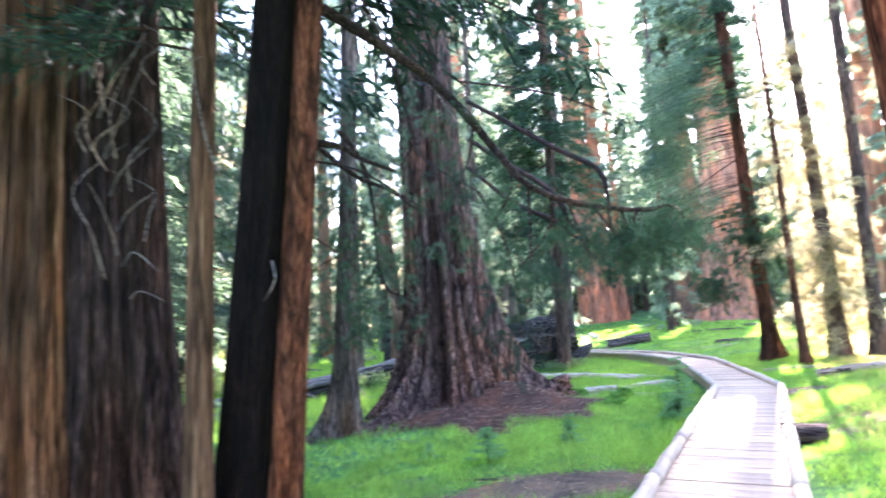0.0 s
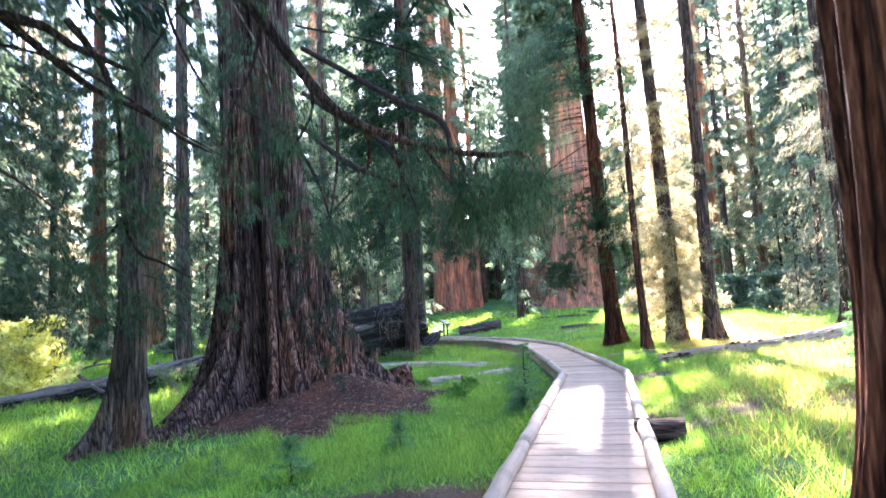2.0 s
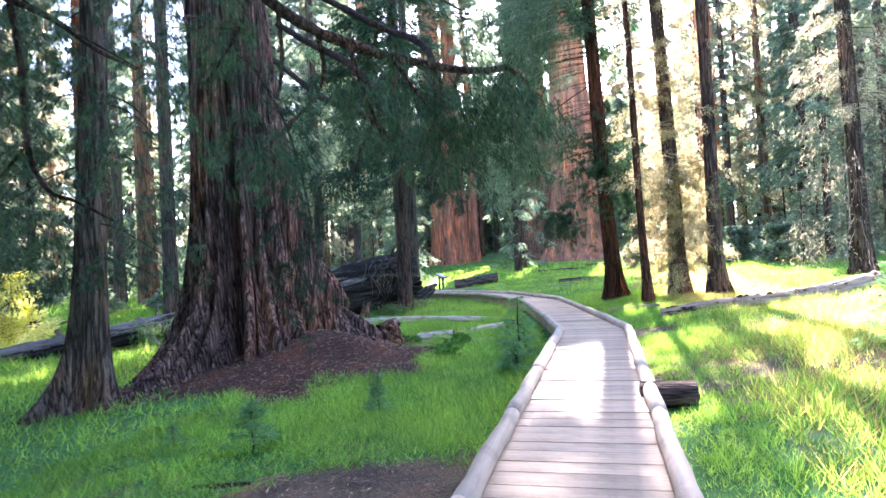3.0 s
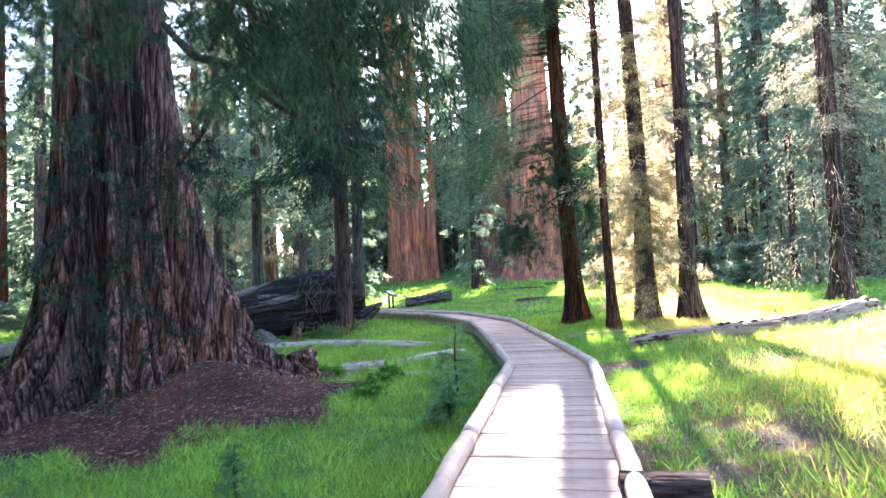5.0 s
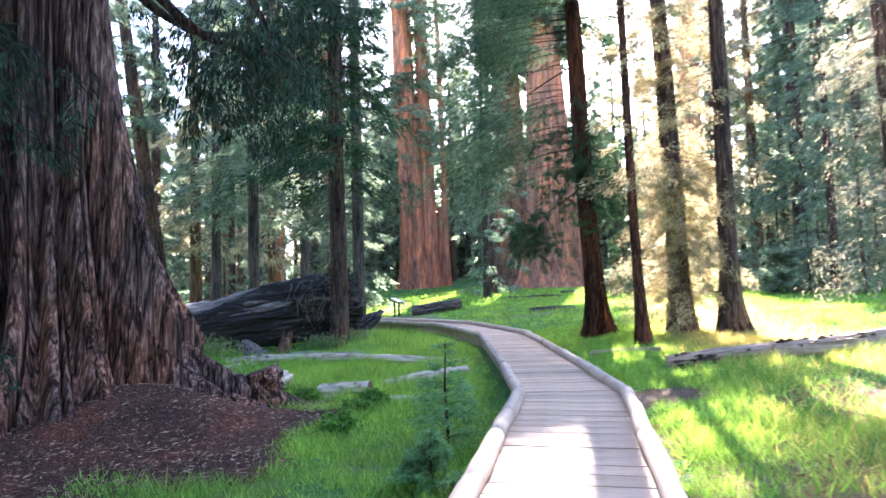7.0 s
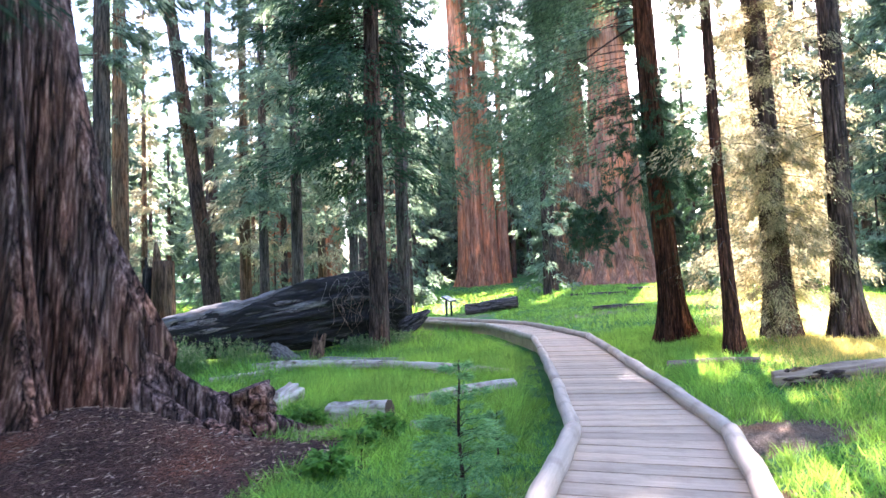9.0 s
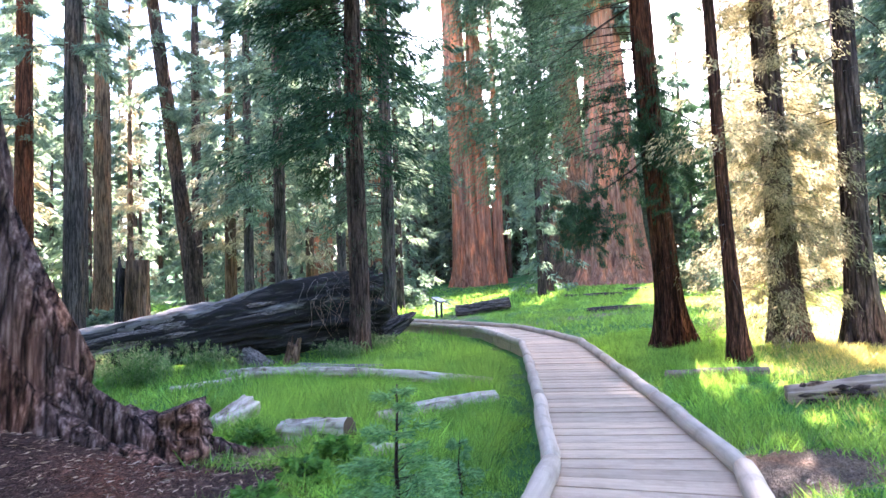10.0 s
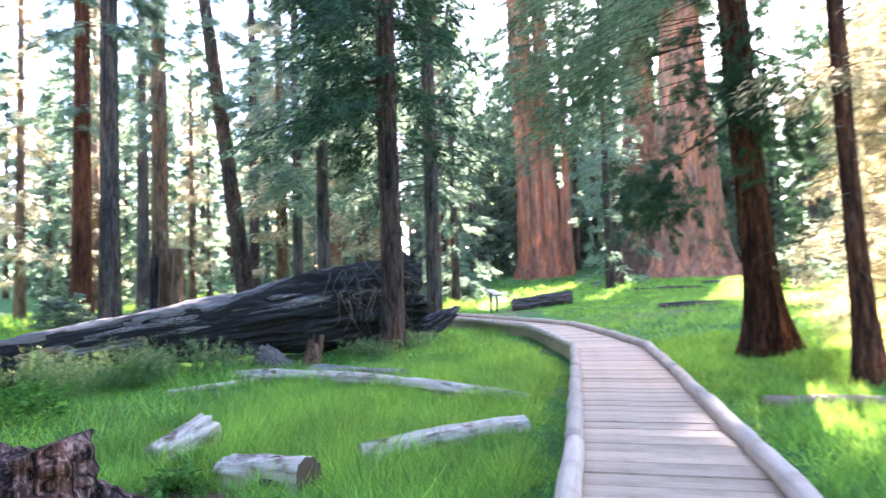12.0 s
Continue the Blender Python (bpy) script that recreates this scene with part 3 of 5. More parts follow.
    # a curtain of foliage that hangs before the trunk
    curtain = [(0.6, 10.6, 4.5), (1.0, 10.7, 3.7), (1.25, 10.8, 2.6), (1.3, 10.9, 1.6)]
    limb(t, "branch", curtain, 0.03, 0.008, BRANCH, 6)
    hanging_foliage(t, [Vector((1.05 + rng.normal(0, 0.35), 10.8 + rng.normal(0, 0.4), rng.uniform(1.2, 4.4))) for _ in range(45)], 140, 0.065, 0.012, 13, LEAF_SEQUOIA, 0.5, 0.32)
    dress(t, (-0.04, 0.06), (40, 14, 40, 7.0, 0.5, 0.1, 0.25, 0.08), (420, 0.55, 0.06, 0.45, 0.3), LEAF_SEQUOIA, rng)
    return t


def near_trees():
    rng = rng_of(21)
    # the companion trunk beside the giant
    e = tree_at("cedar_tree", "grey-barked tree with flared fluted base beside the giant sequoia", -3.0, 14.6, 24, 0.27, 0.5, 0.8, BARK_GREY, (0.032, 0.012), 72, 0.12, [(222, 0.7, 20, 0.7), (300, 0.3, 16, 0.6), (180, 0.3, 20, 0.5)], 5, 0.5, 0.04, 2.2)
    hanging_foliage(e, [Vector((-3.4 + rng.normal(0, 1.5), 14.3 + rng.normal(0, 0.8), rng.uniform(1.7, 9.0))) for _ in range(420)], 70, 0.15, 0.022, 22, LEAF_FIR, 0.5, 0.35)
    for k in range(9):
        z, a = rng.uniform(2.0, 7.0), rng.uniform(0, 6.28)
        limb(e, "branch", [(-2.78, 14.6, z), (-2.78 + 0.7 * math.cos(a), 14.6 + 0.7 * math.sin(a), z - 0.2), (-2.78 + 1.5 * math.cos(a + 0.3), 14.6 + 1.5 * math.sin(a + 0.3), z - 0.8)], 0.02, 0.006, BRANCH, 6)
    # wide old trunk at the start of the walk
    o = tree_at("cedar_tree", "broad old cedar, tan peeling bark with a half painted dark", -6.0, 6.9, 26, 1.0, 1.25, 1.2, BARK_ORANGE, (0.0, 0.0), 240, 0.15, [(300, 0.35, 20, 0.8), (340, 0.3, 16, 0.7), (318, -0.12, 4, 30), (300, -0.1, 4, 30)], 8, 0.4, 0.0, 3.2)
    # added stem that stands in for the trunk's dark, shaded right half
    dark = part("stem", trunk_mesh(24, lambda h: 0.72 * (1 - 0.012 * h) + 0.34 * math.exp(-h / 1.6), (-0.03, 0.0), 240, 12, 0.14, [(330, 0.3, 16, 0.8), (290, 0.2, 14, 0.7), (315, -0.14, 5, 30), (285, -0.1, 4, 30)], 0.0, 3.0), BARK_SHADED, o, "dark brown half of the trunk, shade in its colour")
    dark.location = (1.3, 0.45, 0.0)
    for k in range(7):
        z, y = 2.4 + 0.5 * k, 7.2 - 0.15 * k
        limb(o, "dead_branch", [(-4.5, y, z), (-4.0, y - 0.6, z + 0.15), (-3.5, y - 0.9, z + rng.uniform(-0.2, 0.9))], 0.018, 0.005, PALE_TWIG, 6)
    dress(o, (-0.01, 0), (70, 8, 25, 6.5, 0.5, 0.1, 0.3, 0.06), (160, 0.45, 0.09, 0.3, 0.3), LEAF_SEQUOIA, rng)
    s = tree_at("cedar_tree", "slender tan cedar trunk", -3.03, 6.15, 15, 0.17, 0.21, 1.0, BARK_ORANGE, (0.022, 0.0), 40, 0.07, [], 9, 0.35, 0.03, 2.0)
    limb(s, "dead_branch", [(-2.72, 6.1, 3.9), (-2.75, 5.7, 4.4), (-2.8, 5.4, 5.4)], 0.02, 0.008, PALE_TWIG, 6)
    for k in range(12):
        x, z, h = -3.0 + rng.uniform(-1.4, 0.2), rng.uniform(2.6, 5.2), rng.uniform(0.5, 1.6)
        limb(s, "dead_branch", [(x, 6.0, z), (x + rng.normal(0, 0.12), 5.8, z + 0.35 * h), (x + rng.normal(0.1, 0.2), 5.7, z + 0.7 * h), (x + rng.normal(0.1, 0.3), 5.6, z + h)], 0.014, 0.004, PALE_TWIG, 5)
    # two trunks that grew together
    d = tree_at("cedar_tree", "dark leaning cedar trunk grown against a red one", -2.8, 6.9, 14, 0.31, 0.38, 1.0, SHADE_BARK, (0.14, -0.16), 64, 0.09, [], 14, 0.3, 0.0, 2.0)
    r = tree_at("cedar_tree", "reddish leaning cedar trunk with long drooping branches", -2.26, 7.0, 14, 0.22, 0.26, 1.0, BARK_CEDAR, (0.115, -0.16), 64, 0.07, [], 15, 0.3, 0.0, 2.0)
    bough = [(-1.45, 6.4, 6.2), (-0.64, 6.59, 5.67), (-0.06, 6.72, 5.25), (0.45, 6.84, 4.7), (0.8, 6.92, 4.22), (1.2, 7.0, 3.76), (1.75, 7.13, 3.52), (2.5, 7.31, 3.4), (2.95, 7.4, 3.39), (3.2, 7.46, 3.44), (3.3, 7.48, 3.38)]
    limb(r, "branch", bough, 0.075, 0.022, BRANCH, 12, 6, "long dark drooping bough")
    limb(r, "dead_branch", [(3.2, 7.46, 3.44), (3.33, 7.47, 3.42), (3.4, 7.5, 3.32), (3.32, 7.5, 3.18)], 0.015, 0.006, PALE_TWIG, 6)
    limb(r, "branch", [(-1.6, 6.38, 4.34), (-1.25, 6.45, 4.28), (-0.99, 6.51, 4.12), (-0.56, 6.61, 3.95)], 0.055, 0.02, BRANCH, 8, 5, "broken branch stub")
    limb(r, "branch", [(-1.6, 6.4, 4.1), (-1.0, 6.5, 3.95), (-0.3, 6.7, 3.5), (0.2, 6.8, 3.2)], 0.016, 0.006, BRANCH, 6)
    limb(r, "branch", [(-1.8, 6.5, 3.2), (-1.4, 6.4, 2.95), (-1.1, 6.4, 2.7)], 0.02, 0.007, BRANCH, 6)
    limb(d, "dead_branch", [(-2.1, 6.2, 2.8), (-2.0, 6.0, 2.55), (-2.1, 5.9, 2.3)], 0.016, 0.006, PALE_TWIG, 6)
    limb(r, "branch", [(-1.2, 6.3, 7.0), (-0.6, 6.9, 5.6), (-0.35, 7.2, 4.6), (-0.1, 7.6, 4.1)], 0.03, 0.008, BRANCH, 6)
    limb(r, "branch", [(-1.3, 6.3, 6.6), (0.2, 7.4, 5.0), (0.6, 7.6, 3.9)], 0.02, 0.006, PALE_TWIG, 6)
    limb(r, "branch", [(-1.95, 7.0, 4.75), (-1.67, 7.4, 4.5), (-1.27, 7.75, 4.2), (-0.82, 7.97, 4.02), (-0.49, 8.06, 3.77), (-0.18, 8.14, 3.62)], 0.05, 0.012, BRANCH, 8)
    limb(r, "branch", [(-1.5, 7.6, 4.9), (-1.2, 7.83, 4.43), (-1.06, 7.88, 3.71), (-1.03, 7.9, 2.88), (-0.9, 7.94, 2.49), (-0.69, 8.01, 2.38), (-0.4, 8.05, 2.2)], 0.04, 0.01, BRANCH, 8)
    limb(r, "branch", [(-1.03, 7.9, 2.88), (-1.21, 7.83, 2.6), (-1.31, 7.79, 2.49)], 0.018, 0.006, BRANCH, 6)
    drops = [(0.95, 6.95, 4.05, 0.55, 3.05, 3), (1.2, 7.0, 3.74, 1.1, 2.5, 3), (1.5, 7.06, 3.6, 1.0, 2.6, 3), (1.75, 7.12, 3.5, 2.0, 2.7, 3), (2.1, 7.2, 3.44, 2.55, 2.8, 3), (2.5, 7.3, 3.4, 2.35, 2.65, 3), (2.75, 7.36, 3.38, 2.95, 2.9, 3), (0.5, 6.85, 4.6, 0.2, 3.6, 3), (0.0, 6.7, 5.2, -0.5, 4.0, 3)]
    anchors = []
    for x, y, z, x2, z2, _ in drops:
        pts = [(x, y, z), (0.7 * x + 0.3 * x2 + rng.normal(0, 0.08), y + rng.normal(0, 0.15), 0.6 * z + 0.4 * z2), (x2, y + rng.normal(0, 0.3), z2)]
        limb(r, "branch", pts, 0.026, 0.009, BRANCH, 6)
        anchors += along(pts, 10, rng, 0.15, 0.35)
    anchors += along(bough, 40, rng, 0.2, 0.62)
    anchors += [Vector((3.0 + rng.normal(0, 0.5), 7.9 + rng.normal(0, 0.35), 3.2 + rng.normal(0, 0.14))) for _ in range(40)]
    anchors += [Vector((-1.1 + rng.normal(0, 0.35), 7.9 + rng.normal(0, 0.3), rng.uniform(2.0, 4.2))) for _ in range(40)]
    hanging_foliage(r, anchors, 120, 0.085, 0.009, 23, LEAF_DEEP, 0.7, 0.32)
    dress(r, (0.115, -0.16), (60, 7, 13.5, 5.5, 0.6, 0.1, 0.3, 0.04), (160, 0.4, 0.07, 0.2, 0.3), LEAF_SEQUOIA, rng)
    dress(s, (0.022, 0), (26, 6, 14, 3.0, 0.4, 0.1, 0.3, 0.03), (260, 0.3, 0.03, 0.3, 0.3), LEAF_SEQUOIA, rng)
    # red trunk that stands close on the sunny side of the walk
    c = tree_at("cedar_tree", "red-brown shaggy cedar trunk close beside the boardwalk", 4.62, 3.45, 22, 0.72, 1.15, 0.8, BARK_CEDAR, (-0.085, -0.05), 300, 0.13, [(190, 0.2, 20, 0.9), (228, -0.08, 4, 20), (205, 0.07, 5, 20), (250, -0.09, 5, 20), (215, -0.06, 3, 20), (176, -0.07, 4, 20)], 18, 0.1, 0.0, 2.4)
    dress(c, (-0.085, -0.05), (60, 8, 21, 5.5, 0.5, 0.1, 0.3, 0.05), (160, 0.45, 0.08, 0.25, 0.3), LEAF_SEQUOIA, rng)


def middle_trees():
    rng = rng_of(31)
    a = tree_at("fir_tree", "tall fir with furrowed red-brown bark beside the boardwalk", 12.0, 23.5, 30, 0.25, 0.52, 0.7, BARK_FURROWED, (-0.04, 0.015), 96, 0.15, [(250, 0.1, 18, 0.5), (320, 0.12, 18, 0.5)], 41, 0.4, 0.05)
    for pts in ([(11.9, 23.45, 4.6), (11.1, 23.5, 4.0), (10.1, 23.4, 3.4)], [(11.85, 23.5, 5.6), (12.4, 23.1, 5.2), (12.9, 22.8, 4.6)], [(11.7, 23.6, 8.2), (10.4, 24.0, 7.4), (8.8, 24.5, 6.2)], [(11.7, 23.6, 9.2), (10.2, 24.0, 9.0), (8.6, 24.4, 8.2)]):
        limb(a, "branch", pts, 0.03, 0.008, BRANCH, 6)
    clump = lambda c, s, n: [Vector((c[0] + rng.normal(0, s[0]), c[1] + rng.normal(0, s[1]), c[2] + rng.normal(0, s[2]))) for _ in range(n)]  # noqa: E731
    hanging_foliage(a, clump((10.0, 23.4, 3.05), (0.36, 0.34, 0.42), 80) + clump((11.8, 23.2, 4.6), (0.6, 0.45, 0.95), 150) + clump((12.7, 23.0, 4.4), (0.45, 0.35, 0.4), 40) + clump((11.1, 23.5, 5.6), (0.5, 0.4, 0.7), 60), 170, 0.09, 0.014, 33, LEAF_DEEP, 0.4, 0.4)
    dress(a, (-0.04, 0.015), (96, 4.8, 13.0, 5.2, 0.9, -0.12, 0.22, 0.016), (520, 0.14, 0.022, 0.42, 0.4), LEAF_VEIL, rng, sweep=(146, 206), clump=6)
    dress(a, (-0.04, 0.015), (26, 4.0, 9.0, 2.6, 0.9, -0.05, 0.3, 0.012), None, None, rng, sweep=(120, 420))
    dress(a, (-0.04, 0.015), (130, 9.5, 30, 3.0, 0.4, 0.05, 0.3, 0.03), (240, 0.26, 0.04, 0.15, 0.35), LEAF_DEEP, rng)
    b = tree_at("fir_tree", "slim young fir with dry lower twigs", 11.45, 20.15, 13, 0.13, 0.27, 0.6, BARK_FURROWED, (-0.022, 0.01), 36, 0.08, [], 42, 0.5, 0.05)
    dress(b, (-0.022, 0.01), (60, 1.3, 4.5, 1.3, 1.0, -0.02, 0.3, 0.008), None, None, rng, PALE_TWIG)
    dress(b, (-0.022, 0.01), (100, 3.6, 12.0, 1.4, 0.5, -0.02, 0.3, 0.01), (90, 0.12, 0.02, 0.2, 0.3), LEAF_LIT_OLIVE, rng, clump=4)
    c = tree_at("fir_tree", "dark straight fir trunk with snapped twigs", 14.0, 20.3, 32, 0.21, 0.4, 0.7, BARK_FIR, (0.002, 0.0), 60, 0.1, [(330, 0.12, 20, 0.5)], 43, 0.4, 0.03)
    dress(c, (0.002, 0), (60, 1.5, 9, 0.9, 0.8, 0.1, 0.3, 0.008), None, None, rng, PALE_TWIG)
    dress(c, (0.002, 0), (90, 4, 32, 2.0, 0.4, 0.0, 0.35, 0.02), (170, 0.11, 0.018, 0.35, 0.4), LEAF_LIT_OLIVE, rng, clump=3)
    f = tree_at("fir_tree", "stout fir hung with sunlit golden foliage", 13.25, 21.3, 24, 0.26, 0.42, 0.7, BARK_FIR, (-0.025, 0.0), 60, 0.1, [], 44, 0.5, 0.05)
    dress(f, (-0.025, 0), (210, 0.7, 12.5, 2.0, 0.8, 0.0, 0.4, 0.012), (430, 0.1, 0.015, 0.1, 0.4), LEAF_LIT_OLIVE, rng, clump=5)
    dress(f, (-0.025, 0), (100, 0.5, 4.5, 1.25, 1.0, 0.05, 0.5, 0.01), (300, 0.1, 0.015, 0.1, 0.5), LEAF_LIT_OLIVE, rng, clump=5)
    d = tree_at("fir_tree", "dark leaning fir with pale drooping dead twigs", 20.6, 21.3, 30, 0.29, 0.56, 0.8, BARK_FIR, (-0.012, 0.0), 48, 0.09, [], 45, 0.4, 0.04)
    dress(d, (-0.012, 0), (260, 1.2, 10, 3.2, 0.8, -0.1, 0.6, 0.015), (20, 0.14, 0.012, 0.5, 0.5), LEAF_LIT_GOLD, rng, PALE_TWIG)
    dress(d, (-0.012, 0), (80, 5, 30, 2.5, 0.4, -0.05, 0.35, 0.025), (320, 0.16, 0.017, 0.2, 0.35), LEAF_LIT_GOLD, rng)
    g = tree_at("fir_tree", "dark fir with dense green boughs in front of the charred log", 4.78, 29.5, 30, 0.3, 0.38, 0.8, BARK_FIR, (0.002, 0.0), 48, 0.09, [], 46, 0.4, 0.04)
    dress(g, (0.002, 0), (80, 1.8, 8, 1.9, 0.8, 0.02, 0.4, 0.012), (14, 0.16, 0.016, 0.3, 0.4), LEAF_FIR, rng)
    dress(g, (0.002, 0), (180, 6.0, 30, 3.6, 0.3, 0.0, 0.25, 0.022), (200, 0.3, 0.05, 0.2, 0.35), LEAF_DEEP, rng)
    dress(g, (0.002, 0), (60, 6.6, 18, 4.4, 0.8, -0.02, 0.22, 0.022), (260, 0.3, 0.05, 0.2, 0.35), LEAF_DEEP, rng, sweep=(130, 260))
    h = tree_at("fir_tree", "grey fir trunk close behind the dark fir", 5.9, 34.2, 28, 0.27, 0.34, 0.8, BARK_GREY, (0.002, 0.0), 40, 0.08, [], 47, 0.4)
    dress(h, (0.002, 0), (100, 5, 28, 3.6, 0.3, 0.0, 0.3, 0.03), (130, 0.34, 0.036, 0.2, 0.35), LEAF_FIR, rng)


def dark_firs():
    rng = rng_of(35)
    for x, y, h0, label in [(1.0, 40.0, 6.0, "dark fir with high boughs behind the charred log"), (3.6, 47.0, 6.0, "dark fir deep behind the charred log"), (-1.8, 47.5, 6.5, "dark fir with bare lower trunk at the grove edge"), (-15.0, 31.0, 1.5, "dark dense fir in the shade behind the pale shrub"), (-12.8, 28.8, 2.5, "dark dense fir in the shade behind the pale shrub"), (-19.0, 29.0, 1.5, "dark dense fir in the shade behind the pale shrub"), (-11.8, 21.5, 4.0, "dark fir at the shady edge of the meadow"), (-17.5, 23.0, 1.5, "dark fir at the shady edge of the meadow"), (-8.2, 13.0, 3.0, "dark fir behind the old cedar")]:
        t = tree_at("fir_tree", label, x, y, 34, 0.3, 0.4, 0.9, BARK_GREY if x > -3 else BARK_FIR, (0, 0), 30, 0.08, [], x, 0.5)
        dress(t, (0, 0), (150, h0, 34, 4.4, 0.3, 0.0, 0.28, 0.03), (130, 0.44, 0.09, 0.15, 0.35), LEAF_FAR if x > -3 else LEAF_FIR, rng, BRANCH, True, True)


def far_giants():
    rng = rng_of(51)
    shape = lambda h: 1.9 * (1 - 0.006 * h) + 1.1 * math.exp(-h / 3.0)  # noqa: E731
    for x, y, lean, scale, top in [(19.8, 97.3, (-0.032, 0), 1.02, 62), (22.1, 97.1, (-0.016, 0), 0.66, 60), (24.3, 97.5, (-0.01, 0), 0.42, 13), (25.0, 98.6, (-0.014, 0), 0.26, 48)]:
        t = thing("giant_sequoia", (x, y, ground(20, 97) - 0.6), "orange-red giant sequoia trunks grown together at the base", "tree", "far giant sequoias")
        part("trunk", trunk_mesh(top, lambda h, s=scale: s * shape(h), lean, 110, x, 0.08, [], 0.0, 3.0, -1.0), BARK_RED, t)
        if top > 20:
            dress(t, lean, (60, 20, top, 9.0, 0.6, 0.0, 0.3, 0.12), (160, 1.0, 0.16, 0.3, 0.3), LEAF_FAR, rng)
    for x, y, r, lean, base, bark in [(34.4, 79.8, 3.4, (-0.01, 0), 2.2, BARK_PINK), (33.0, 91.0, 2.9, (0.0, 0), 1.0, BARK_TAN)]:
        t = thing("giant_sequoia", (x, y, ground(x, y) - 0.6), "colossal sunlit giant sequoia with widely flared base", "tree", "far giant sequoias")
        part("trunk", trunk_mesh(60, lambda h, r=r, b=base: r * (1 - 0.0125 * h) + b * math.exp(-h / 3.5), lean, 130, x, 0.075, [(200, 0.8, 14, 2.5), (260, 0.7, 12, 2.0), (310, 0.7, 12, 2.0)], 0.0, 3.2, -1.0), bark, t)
        # crown tiers above the view, sized to shade the lawn and boardwalk
        dress(t, lean, (90, 31, 43.5, 6.2, 0.6, 0.0, 0.2, 0.12), (150, 1.1, 0.34, 0.15, 0.3), LEAF_FAR, rng)
        dress(t, lean, (60, 43, 49, 2.5 if base > 2 else 5.5, 1.0, 0.0, 0.2, 0.1), (130, 0.9, 0.28, 0.1, 0.3), LEAF_FAR, rng)
        if base > 2:
            # unseen limbs on one side, added to shade the left lawn
            dress(t, lean, (60, 42, 50, 7.0, 1.0, 0.0, 0.2, 0.1), (140, 1.0, 0.3, 0.3, 0.3), LEAF_FAR, rng, sweep=(120, 240))
        dress(t, lean, (90, 49, 60, 4.4 if base > 2 else 5.5, 0.8, 0.0, 0.2, 0.1), (130, 0.9, 0.28, 0.1, 0.3), LEAF_FAR, rng)
    # red trunks deeper in the grove
    for x, y, r, h in [(-4.6, 74, 1.25, 50), (0.2, 80, 1.3, 50), (36.0, 52.5, 0.85, 48), (40.5, 58.5, 0.8, 48), (6.5, 70, 1.0, 46)]:
        t = tree_at("giant_sequoia", "straight red-barked sequoia deep in the grove", x, y, h, r, r * 1.25, 1.5, BARK_RED, (0, 0), 40, 0.07, [], x, 0.35, 0.0, 2.2, "red trunks in the grove")
        dress(t, (0, 0), (40, 20, h, 4.5, 0.6, 0.0, 0.3, 0.08), (140, 0.8, 0.12, 0.2, 0.3), LEAF_FAR, rng)


def left_edge_trees():
    rng = rng_of(61)
    for name, label, x, y, h, r0, rb, bark, lean, leaf in [
        ("fir_tree", "rough grey fir trunk behind the fallen log", -6.75, 36.6, 36, 0.4, 0.52, BARK_GREY, (0.0, 0), LEAF_FAR),
        ("fir_tree", "bare brown fir trunk rising behind a broken snag", -12.97, 55.0, 40, 0.62, 0.75, BARK_TAN, (0.0, 0), LEAF_FAR),
        ("fir_tree", "grey fir leaning to one side in the grove", -5.1, 49.2, 38, 0.5, 0.66, BARK_FIR, (-0.12, -0.02), LEAF_FAR),
        ("fir_tree", "straight dark fir in the grove", -8.5, 62.0, 34, 0.45, 0.6, BARK_FIR, (0.0, 0), LEAF_FAR),
        ("fir_tree", "grey fir behind the bare trunk", -16.5, 60.0, 36, 0.5, 0.6, BARK_GREY, (0.0, 0), LEAF_FAR),
        ("fir_tree", "dark red fir trunk at the edge of the grove", -15.7, 50.4, 38, 0.6, 0.8, BARK_CEDAR, (0.0, 0), LEAF_FAR),
    ]:
        t = tree_at(name, label, x, y, h, r0, rb, 1.2, bark, lean, 32, 0.07, [], x, 0.5)
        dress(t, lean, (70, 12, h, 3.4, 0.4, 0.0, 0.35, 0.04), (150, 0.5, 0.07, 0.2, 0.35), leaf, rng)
    s = tree_at("broken_snag", "broken dead snag with tan rotting wood", -4.05, 35.9, 3.7, 0.5, 0.6, 1.0, BARK_TAN, (0.01, 0), 48, 0.16, [], 77, 0.15, category="snag")
    v, f = tube([(-0.22, 0, 3.3), (-0.26, 0, 4.0), (-0.3, 0.05, 4.5)], [0.2, 0.14, 0.04], 8, 0.6, 3)
    part("splinter", mesh_of("splinter", v, f), BARK_TAN, s)
    t = tree_at("broken_snag", "short dark charred snag beside the tan one", -4.75, 36.2, 3.4, 0.26, 0.34, 1.0, CHAR, (0, 0), 30, 0.14, [], 78, 0.2, category="snag")
    v, f = tube([(-0.06, 0, 3.2), (-0.1, 0, 3.9)], [0.14, 0.03], 8, 0.6, 5)
    part("splinter", mesh_of("splinter", v, f), CHAR, t)


